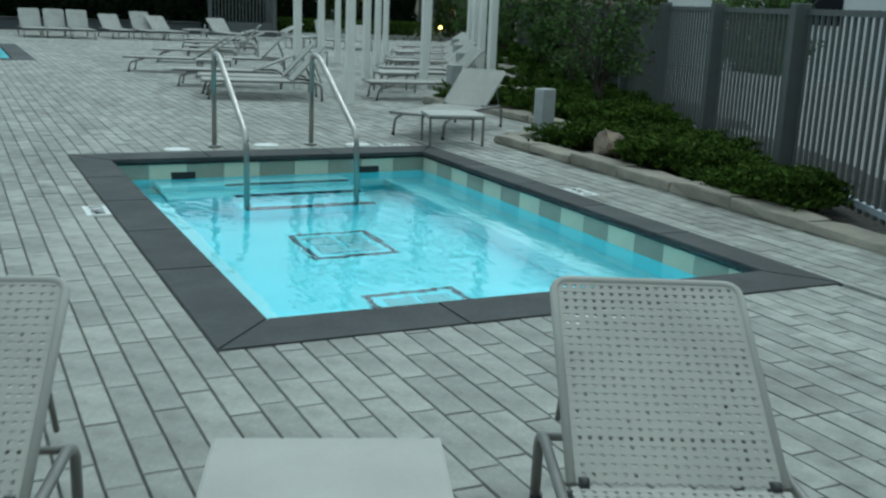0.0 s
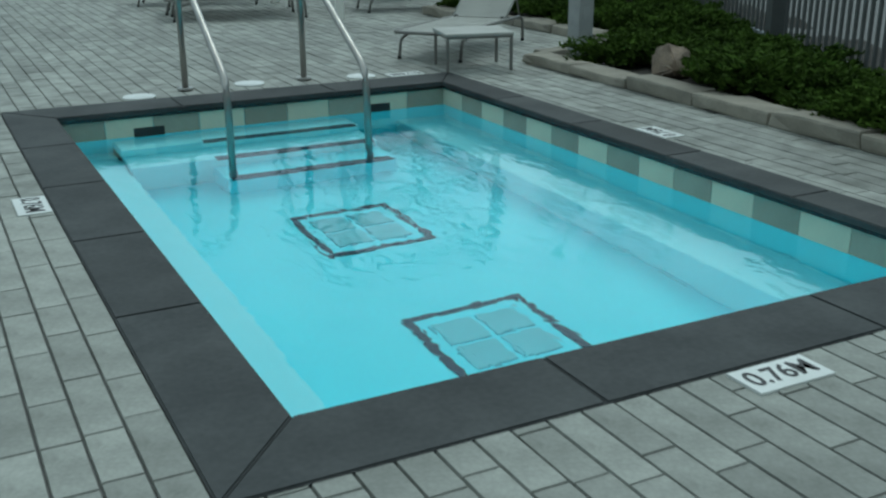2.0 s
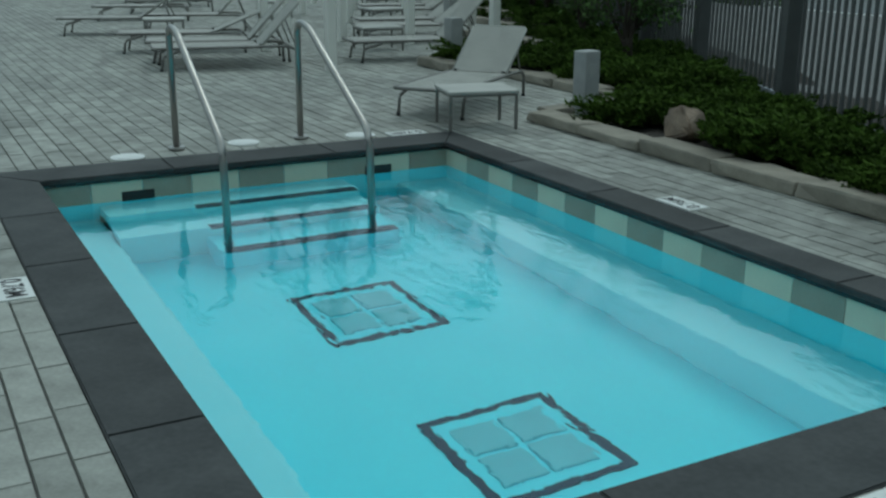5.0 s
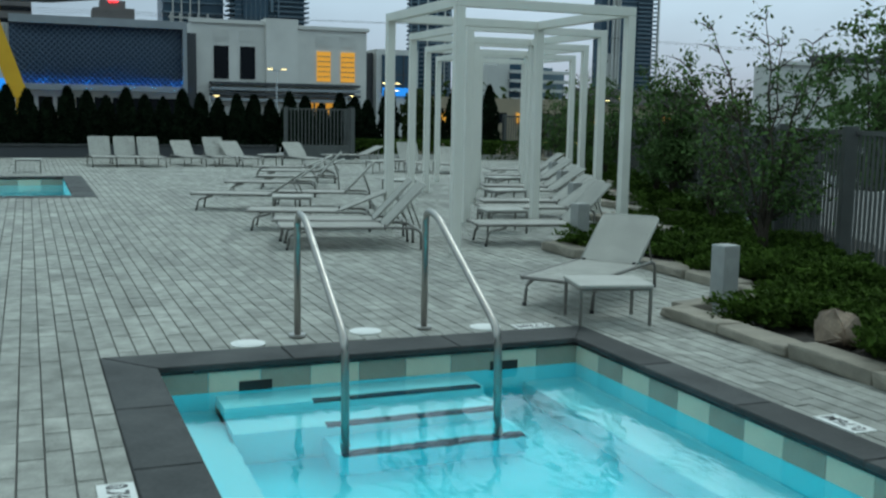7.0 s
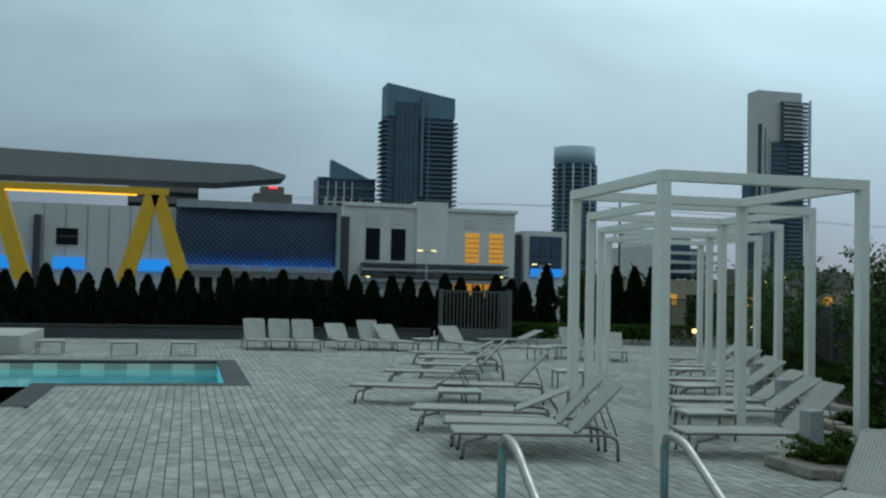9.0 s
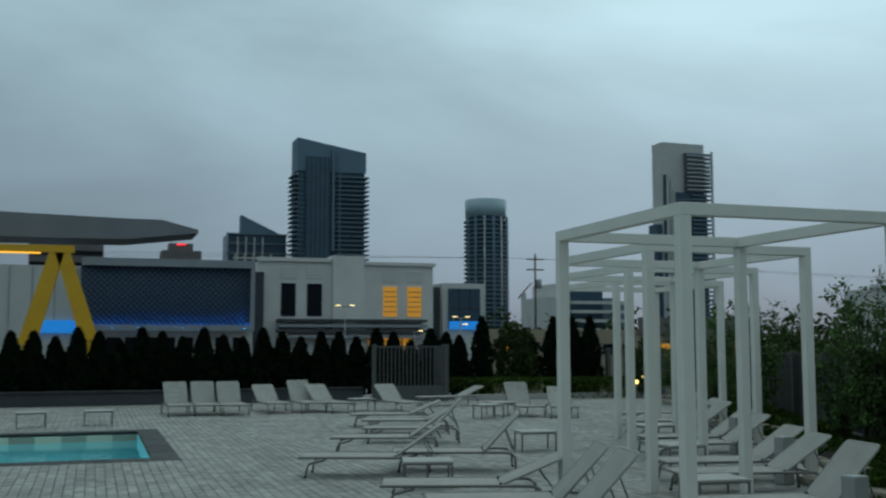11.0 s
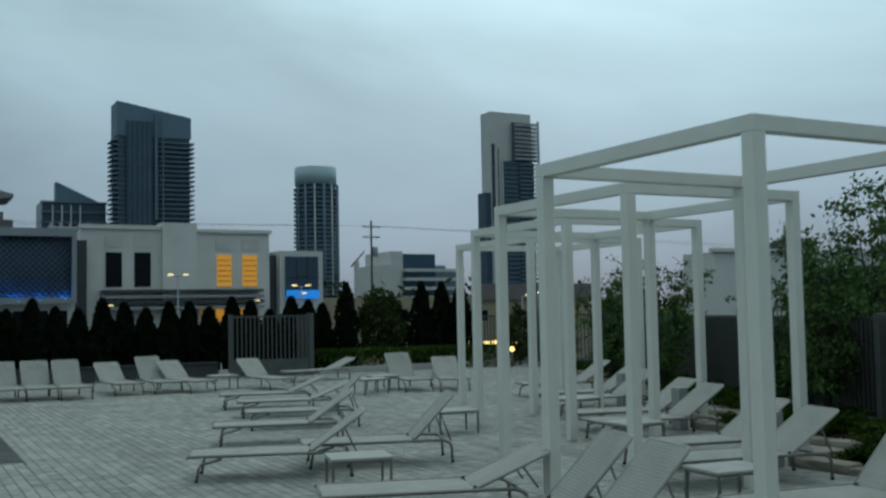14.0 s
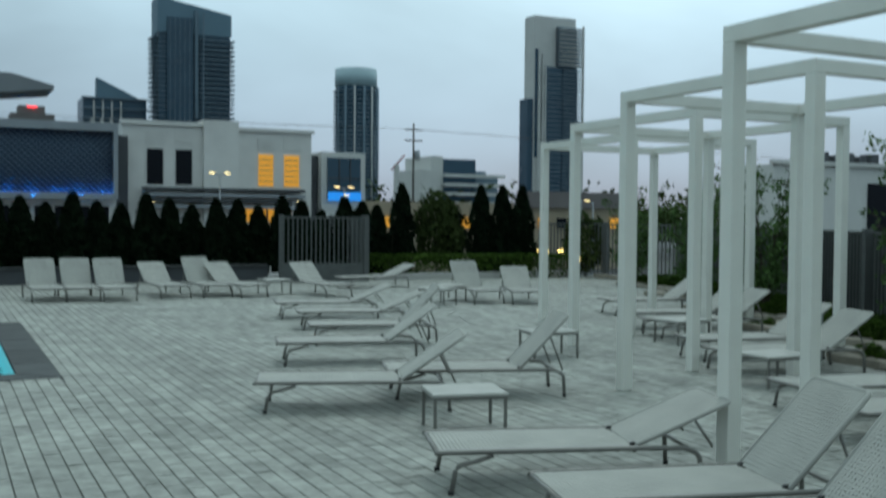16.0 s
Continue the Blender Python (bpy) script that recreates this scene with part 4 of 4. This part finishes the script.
for x0, x1 in ((-11.8, -8.9), (-4.8, -0.8), (-19.5, -14.0)):
    part("light_strip", slab(x0, x1, 108.6, 108.7, 2.8, 4.0), glowing("blue_light_box", (0.02, 0.33, 1.0), 0.7), annex, "glowing blue light box")
for k in range(7):
    part("panel_joint", slab(-12.8 + 2.0 * k, -12.72 + 2.0 * k, 108.93, 108.99, 3.4, 9.1), M_trim, annex)

box_unit = thing("glass_box", "white-framed dark glass box beside the mall", "building")
part("wall", slab(37.1, 42.0, 112, 122, -6, 8.4), M_tower_pale, box_unit)
gp = part("window", slab(37.7, 41.4, 111.8, 111.98, 3.5, 7.8), M_tower_glass, box_unit)
for k in range(1, 3):
    part("mullion", slab(37.7 + 1.23 * k, 37.8 + 1.23 * k, 111.7, 111.79, 3.5, 7.8), M_dark_panel, gp)
part("mullion", slab(37.7, 41.4, 111.7, 111.79, 5.6, 5.7), M_dark_panel, gp)
part("light_strip", slab(37.7, 41.4, 111.6, 111.68, 3.3, 4.2), glowing("blue_sign", (0.02, 0.32, 1.0), 0.7), box_unit, "blue LED strip")
part("link_wall", slab(35.4, 37.0, 113, 120, -6, 8.0), M_dark_panel, box_unit)

entry = thing("entrance_canopy", "grey winged mall canopy on yellow splayed legs", "canopy")
bm = bmesh.new()
prof = [(-40.0, 11.7), (2.8, 10.75), (5.3, 10.75), (7.9, 10.1), (7.9, 9.85), (2.8, 9.25), (-40.0, 9.0)]
fr = [bm.verts.new((x, 82, z)) for x, z in prof]
bk = [bm.verts.new((x, 87, z)) for x, z in prof]
bm.faces.new(fr)
bm.faces.new(bk[::-1])
for i in range(len(prof)):
    j = (i + 1) % len(prof)
    bm.faces.new((fr[j], fr[i], bk[i], bk[j]))
bmesh.ops.recalc_face_normals(bm, faces=bm.faces)
part("roof", bm, M_canopy, entry)
part("beam", slab(-40.0, -0.6, 80.0, 80.6, 8.0, 8.5), M_yellow, entry, "yellow painted steel beam")
part("light_strip", slab(-40, -2.8, 80.05, 80.55, 7.92, 7.98), glowing("amber_strip", (1.0, 0.55, 0.05), 2.0), entry, "amber light strip")
for xa, xb, za, zb in ((-1.75, -3.5, 8.0, 1.7), (-1.35, 0.55, 8.0, 2.0), (-12.6, -14.2, 8.0, 1.7), (-12.2, -10.3, 8.0, 1.7)):
    bm = bmesh.new()
    box(bm, -0.55, 0.55, 80.02, 80.98, 0, 1)
    for v in bm.verts:
        hi = v.co.z > 0.5
        v.co.x = (xa if hi else xb) + v.co.x * (0.9 if hi else 1.1)
        v.co.z = za if hi else zb
    leg = part("leg", bm, M_yellow, entry, "yellow splayed steel leg")
    bm = bmesh.new()
    box(bm, -0.3, 0.3, 80.2, 80.8, 0, 1)
    for v in bm.verts:
        v.co.x += xb + (0.35 if xb < xa else -0.35) * (1 if v.co.z < 0.5 else 0)
        v.co.z = zb if v.co.z > 0.5 else -6.0
    part("leg_foot", bm, M_yellow, leg)


# ---- towers ----
def tower(name, label, x0, x1, y0, y1, top, floors, base, crown=0.0, over=1.6, mat=M_tower_glass, group=""):
    t = thing(name, label, "tower block")
    part("wall", slab(x0, x1, y0, y1, -6, top - crown), mat, t)
    h = (top - crown - base) / floors
    for i in range(floors):
        z = base + i * h
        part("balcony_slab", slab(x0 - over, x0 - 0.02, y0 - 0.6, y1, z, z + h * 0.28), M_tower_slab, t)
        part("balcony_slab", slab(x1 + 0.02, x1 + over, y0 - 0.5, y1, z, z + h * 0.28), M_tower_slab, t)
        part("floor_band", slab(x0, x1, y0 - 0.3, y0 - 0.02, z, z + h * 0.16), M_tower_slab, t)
    return t


t1 = tower("glass_tower", "dark blue glass residential tower with balconies", 79.0, 107.0, 420, 432, 84.0, 34, 8, crown=11.0, over=2.0)
bm = bmesh.new()
box(bm, 78.5, 107.5, 419.2, 432, 73.0, 84.0)
for v in bm.verts:
    if v.co.z > 80:
        v.co.z = 87.0 - (v.co.x - 77) / 30 * 5.2
part("crown_wall", bm, M_tower_mech, t1, "sloping blue-grey crown")
part("core", slab(82.0, 92.0, 418.6, 419.15, 0, 79), M_tower_glass, t1)
part("fin", slab(92.8, 94.0, 418.0, 419.1, 40, 82.0), M_tower_slab, t1)
for i in range(34):
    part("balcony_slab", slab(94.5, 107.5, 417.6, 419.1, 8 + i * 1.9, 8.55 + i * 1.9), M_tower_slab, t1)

# narrow panel joints down the core and the bright stair strip
for k in range(5):
    part("mullion", slab(83.0 + 1.9 * k, 83.25 + 1.9 * k, 418.3, 418.55, 6, 78.5), M_tower_slab, t1)
part("stair_strip", slab(95.6, 96.1, 416.9, 417.5, 30, 81.0), M_tower_slab, t1)
part("roof_step", slab(98.5, 107.0, 421, 431, 81.0, 82.0), M_tower_slab, t1)

t1b = thing("sail_tower", "low dark glass tower with a sail-shaped crest", "tower block")
part("wall", slab(52.5, 76.5, 432, 450, -6, 47.5), M_tower_glass, t1b)
for k in range(4):
    part("band", slab(51.8, 77.0, 430.8, 431.9, 35 + 4.0 * k, 35.6 + 4.0 * k), M_tower_slab, t1b)
for k in range(4):
    part("fin", slab(56 + 3.4 * k, 56.5 + 3.4 * k, 430.2, 430.7, 20, 46), M_tower_pale, t1b)
bm = bmesh.new()
vs = [bm.verts.new(p) for p in ((58, 434, 47.5), (75, 434, 47.5), (71, 434, 49.4), (58, 434, 55.5), (58, 440, 47.5), (75, 440, 47.5), (71, 440, 49.4), (58, 440, 55.5))]
for f in ((0, 1, 2, 3), (7, 6, 5, 4), (0, 4, 5, 1), (1, 5, 6, 2), (2, 6, 7, 3), (3, 7, 4, 0)):
    bm.faces.new([vs[i] for i in f])
part("crest", bm, M_tower_mech, t1b)

# white grid frame of the lower part
for k in range(5):
    part("frame_post", slab(55.0 + 3.6 * k, 55.7 + 3.6 * k, 429.2, 430.1, 10, 39), M_tower_pale, t1b)
for k in range(4):
    part("frame_beam", slab(54.2, 71.0, 428.9, 429.15, 20.0 + 5.6 * k, 20.7 + 5.6 * k), M_tower_pale, t1b)

t2 = thing("round_tower", "slim round glass residential tower with a pale crown", "tower block")
part("wall", pipe([(173, 450, -6), (173, 450, 60.5)], 9.2, 28), M_tower_glass, t2)
part("crown_wall", pipe([(173, 450, 60.5), (173, 450, 68.5)], 9.6, 28), material("frosted_crown_glass", (0.40, 0.54, 0.58), (0.34, 0.47, 0.51), rough=0.5, scale=0.1, fine=1, bump=0), t2, "pale frosted glass crown")
for k in range(7):
    a = radians(-90 + (k - 3) * 24)
    px, py = 173 + 10.25 * math.cos(a), 450 + 10.25 * math.sin(a)
    part("pier", pipe([(px, py, -6), (px, py, 60.4)], 0.55 if k % 2 else 0.32, 8), M_tower_pale if k in (2, 4) else M_tower_slab, t2)
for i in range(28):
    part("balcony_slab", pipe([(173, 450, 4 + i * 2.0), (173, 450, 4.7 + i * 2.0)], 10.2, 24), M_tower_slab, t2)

t3 = thing("pale_tower", "tall pale concrete tower under construction with dark glass", "tower block", pose(2.5, 0, 0))
part("wall", slab(247, 269.5, 420, 429, -6, 95.5), M_tower_pale, t3)
part("glazing", slab(252, 269.7, 418.4, 419.9, 0, 72), M_tower_glass, t3)
part("glazing", slab(247.3, 249.6, 419.2, 419.9, 30, 80), M_tower_glass, t3)
part("core", slab(244.0, 247, 421, 428, -6, 57), M_tower_glass, t3)
for i in range(44):
    part("balcony_slab", slab(258.0 if i > 33 else 261.0, 271.0, 416.8, 419.0, 6 + i * 1.95, 6.7 + i * 1.95), M_tower_slab, t3)
for k, (xf, z1_) in enumerate(((248.4, 80), (250.3, 78), (251.7, 73))):
    part("pier", slab(xf, xf + 0.7, 417.9, 419.1, -6, z1_), M_tower_pale, t3)
for i in range(30):
    part("railing", slab(252.2, 260.8, 417.7, 418.3, 6 + i * 2.15, 6.5 + i * 2.15), M_tower_slab, t3)
for i in range(9):
    part("slab_edge", slab(258.2, 270.4, 415.9, 416.7, 73.0 + i * 2.0, 73.5 + i * 2.0), M_tower_pale, t3)
part("open_floor", slab(258.5, 269.4, 419.0, 419.8, 73, 91), M_brown, t3)
part("hoist_mast", slab(272.4, 273.2, 418, 419, -6, 92), M_tower_pale, t3)

t0 = thing("brown_block", "brown brick apartment block with a red roof light", "tower block")
part("wall", slab(18.5, 29.2, 300, 312, -6, 28.0), M_brown, t0)
part("rooftop", slab(20.5, 27.0, 302, 310, 28.0, 30.2), M_brown, t0)
part("roof_light", slab(22.6, 25.0, 301.6, 301.9, 29.75, 30.0), M_red_glow, t0, "red roof light")
for k in range(6):
    part("window_band", slab(18.6, 29.1, 299.7, 299.98, 8 + 3.2 * k, 9.2 + 3.2 * k), M_window, t0)
t00 = thing("brown_block", "brown brick apartment block behind the canopy", "tower block")
part("wall", slab(-16.0, 3.0, 300, 312, -6, 32.0), M_brown, t00)
for k in range(6):
    part("window_band", slab(-15.8, 2.8, 299.7, 299.98, 10 + 3.2 * k, 11.2 + 3.2 * k), M_window, t00)

lowb = thing("stepped_block", "stepped pale apartment block with dark bands", "building")
for k, (x0, x1, z1, m) in enumerate(((113, 118.5, 14.0, M_tower_pale), (116, 119.5, 17.6, M_tower_pale), (119.6, 129.5, 17.0, M_tower_glass), (119.0, 133.0, 14.0, M_tower_slab), (126, 137.0, 12.6, M_tower_slab))):
    part("wall", slab(x0, x1, 250 + 0.7 * k, 268 - k, -6, z1), m, lowb)
for k in range(4):
    part("balcony_band", slab(119.2, 137, 248.6, 249.9, 5.0 + 2.4 * k, 5.8 + 2.4 * k), M_tower_pale, lowb)

tanb = thing("retail_block", "tan low retail block with lit windows", "building")
part("wall", slab(50, 98, 140, 160, -6, 3.8), M_tan, tanb)
part("parapet", slab(77, 98, 139.4, 139.95, 3.2, 5.6), M_brown, tanb)
for k in range(14):
    part("window", slab(52 + 3.2 * k, 53.6 + 3.2 * k, 139.75, 139.98, 0.2, 1.7), M_amber if k % 4 == 1 else M_window, tanb)

rw = thing("grey_warehouse", "plain pale grey flat-roofed building beyond the fence", "building")
part("wall", slab(49.5, 90, 60, 63, -6, 5.3, bevel=0.05), M_tower_pale, rw)
part("window", slab(58.0, 64.0, 59.9, 59.98, 0.8, 4.2), M_window, rw)
part("roof_edge", slab(49.3, 90.3, 59.7, 60.2, 5.3, 5.55), M_tower_pale, rw)
for k in range(6):
    part("roof_vent", slab(53.5 + 1.2 * k, 54.2 + 1.2 * k, 61, 62, 5.3, 6.1 + 0.2 * (k % 2)), M_dark_panel, rw)


# ---- street furniture ----
def street_lamp(x, y, z, arms):
    s = thing("street_lamp", "slim grey street lamp with a lit warm head", "street lamp", pose(x, y, -6.0), "street lamps")
    part("pole", pipe([(0, 0, 0), (0, 0, z + 5.9)], 0.09, 8, 0.05), M_trim, s)
    for a in arms:
        part("arm", pipe([(0, 0, z + 5.8), (a * 0.5, 0, z + 5.95)], 0.04, 6), M_trim, s)
        part("lamp_head", slab(min(a * 0.4, a * 0.8), max(a * 0.4, a * 0.8), -0.12, 0.12, z + 5.93, z + 6.0, bevel=0.015), M_lamp_glow, s, "warm glowing lamp head")


for x, y, z, arms in ((20.9, 90, 5.0, (-1, 1)), (31.3, 90, 4.1, (-1, 1)), (33.6, 97, 3.6, (1,)), (16.2, 96, 2.7, (1,)), (-0.3, 96, 2.8, (1,)), (29.8, 99, 3.0, (1,)), (52.0, 84, 3.2, (-1,)), (47.0, 80, 2.9, (1,)), (75.0, 120, 4.2, (-1,))):
    street_lamp(x, y, z, arms)
up = thing("utility_pole", "dark wooden utility pole with crossarms and transformer", "utility pole", pose(65.0, 150, -6))
part("pole", pipe([(0, 0, 0), (0, 0, 21.6)], 0.22, 8, 0.14), M_pole, up)
for z in (20.6, 19.0):
    part("crossarm", slab(-1.4, 1.4, -0.1, 0.1, z, z + 0.2), M_pole, up)
part("transformer", pipe([(0.6, 0, 16.2), (0.6, 0, 17.6)], 0.45, 10), M_trim, up)
for k, x in enumerate((-1.2, 0.0, 1.2)):
    wire = solo("power_line", pipe([(-60, 150, 15.5 + 0.3 * k), (0, 150, 13.6 + 0.3 * k), (65 + x, 150, 14.8), (150, 150, 12.2 + 0.3 * k), (240, 150, 13.0)], 0.014, 4), M_pole, "thin dark overhead power line", "power line", "power lines")
crane = thing("tower_crane", "small distant red and white tower crane", "crane", pose(106, 250, -6))
part("mast", slab(-0.5, 0.5, -0.5, 0.5, 0, 21), M_tower_pale, crane)
bm = bmesh.new()
tube(bm, [(-1.5, 0, 19.5), (2.2, 0, 23.5)], 0.22, 5)
part("jib", bm, material("crane_red", (0.28, 0.10, 0.09), rough=0.6), crane)
# garden lights
for x, y in ((16.6, 33.2), (17.3, 31.6)):
    gl = thing("garden_light", "small lit warm garden light by the hedge", "garden light", pose(x, y, 0), "garden lights")
    part("stake", pipe([(0, 0, 0), (0, 0, 0.45)], 0.02, 6), M_frame, gl)
    part("globe", pipe([(0, 0, 0.45), (0, 0, 0.50), (0, 0, 0.56)], 0.06, 10), M_warm_glow, gl)
tail = thing("parked_car", "dark parked car with a red tail light beyond the hedge", "car", pose(12.6, 78, -6))
part("body", slab(-2.1, 2.1, -0.9, 0.9, 0.35, 1.5, bevel=0.25), M_dark_panel, tail)
for x in (-1.3, 1.3):
    part("wheel", pipe([(x, -0.95, 0.34), (x, -0.7, 0.34)], 0.34, 14), M_black, tail)
for x in (-2.11, 2.05):
    part("tail_light", slab(x, x + 0.06, -0.7, -0.4, 0.95, 1.08, bevel=0.01), M_red_glow, tail, "glowing red tail light")
# row of warm lights of unknown kind, on posts added over the pale sheet
for k in range(6):
    pl = thing("parking_light", "small warm light of unknown kind on an added post", "post light", pose(28.6 + 0.75 * k + 0.2 * (k % 2), 56.5, -2.2), "parking lights")
    part("post", pipe([(0, 0, 0), (0, 0, 2.0)], 0.04, 6), M_frame, pl)
    part("lamp_head", slab(-0.14, 0.14, -0.08, 0.08, 2.001, 2.16, bevel=0.02), M_warm_glow, pl, "warm glowing lamp head")
# tree line in the distance
g = np.random.default_rng(21)
cs = []
for k in range(70):
    x, y = g.uniform(55, 190), g.uniform(165, 240)
    hh = g.uniform(4, 8.5)
    cs.append(np.array([x, y, hh * 0.5 - 2]) + g.normal(size=(90, 3)) * np.array([3.0, 3.0, hh * 0.35]))
woods = new("far_woods", quads("far_woods", leaf_cloud(g, np.concatenate(cs), 0.9), M_bush))
tagged(woods, "distant dark green street trees", "trees", kind="stuff")

# ---- deck pavers ----
PW, PL, GAP = 0.1165, 0.375, 0.005
BLOCKS = [(PX0, PX1, PY0, PY1), (-14.0, QX1, QY0, QY1), (-14.0, RX1, RY0, QY0)]


def cut(r):
    x0, x1, y0, y1 = r
    for bx0, bx1, by0, by1 in BLOCKS:
        ox, oy = min(x1, bx1) - max(x0, bx0), min(y1, by1) - max(y0, by0)
        if ox <= 0 or oy <= 0:
            continue
        if ox >= (x1 - x0) - 1e-6 and oy >= (y1 - y0) - 1e-6:
            return None
        if oy < y1 - y0 - 1e-6 and ox >= (x1 - x0) * 0.5:
            y0, y1 = (y0, by0) if y0 < by0 else (by1, y1)
        else:
            x0, x1 = (x0, bx0) if x0 < bx0 else (bx1, x1)
    return x0, x1, y0, y1


pavers = []
rng_p = random.Random(3)
nx = int((DX1 - DX0) / PW)
for i in range(nx):
    x0 = PX0 - math.ceil((PX0 - DX0) / PW) * PW + i * PW
    y = DY0 + rng_p.uniform(0, PL)
    while y < DY1 - 0.5:
        ln = PL * rng_p.choice((0.72, 1.0, 1.0, 1.0, 1.28))
        r = (x0, x0 + PW, y, y + ln)
        y += ln
        if r[0] > bed_x((r[2] + r[3]) / 2) + 0.2 or r[2] > 35:
            continue
        r = cut(r)
        if r and r[1] - r[0] > 0.012 and r[3] - r[2] > 0.012:
            pavers.append(r)


def paver_shape(w, l, z, tilt, c=0.003):
    """Top and chamfer of one paver, its corner at the origin: 5 quads."""
    a, b = GAP / 2, GAP / 3
    lo = np.array([(a, b, z - 0.02), (w - a, b, z - 0.02), (w - a, l - b, z - 0.02), (a, l - b, z - 0.02)])
    hi = np.array([(a + c, b + c, z), (w - a - c, b + c, z), (w - a - c, l - b - c, z + tilt), (a + c, l - b - c, z + tilt)])
    out = [hi]
    for i in range(4):
        j = (i + 1) % 4
        out.append(np.array([lo[i], lo[j], hi[j], hi[i]]))
    return np.array(out)


rest, shared, near = [], {}, 0
for x0, x1, y0, y1 in pavers:
    w, l = x1 - x0, y1 - y0
    if near < 300 and -0.6 < x0 and x1 < 3.6 and 1.3 < y0 and y1 < 6.2:
        key = (round(w, 3), round(l, 3))
        if key not in shared:
            shared[key] = quads("paver", paver_shape(w, l, 0.0, 0.0), M_paver)
        ob = new("paver", shared[key])
        ob.parent, ob.location = floor, (x0, y0, rng_p.uniform(-0.0015, 0.0015))
        near += 1
    else:
        rest.append(paver_shape(w, l, rng_p.uniform(-0.0015, 0.0015), rng_p.uniform(-0.002, 0.002)) + np.array((x0, y0, 0)))
me = quads("pavers", np.concatenate(rest), M_paver_stuff)
bmp = bmesh.new()
bmp.from_mesh(me)
bmesh.ops.remove_doubles(bmp, verts=bmp.verts, dist=0.0008)
bmp.to_mesh(me)
bmp.free()
rest_ob = new("pavers", me)
rest_ob.parent = floor
rest_ob["kind"] = "stuff"
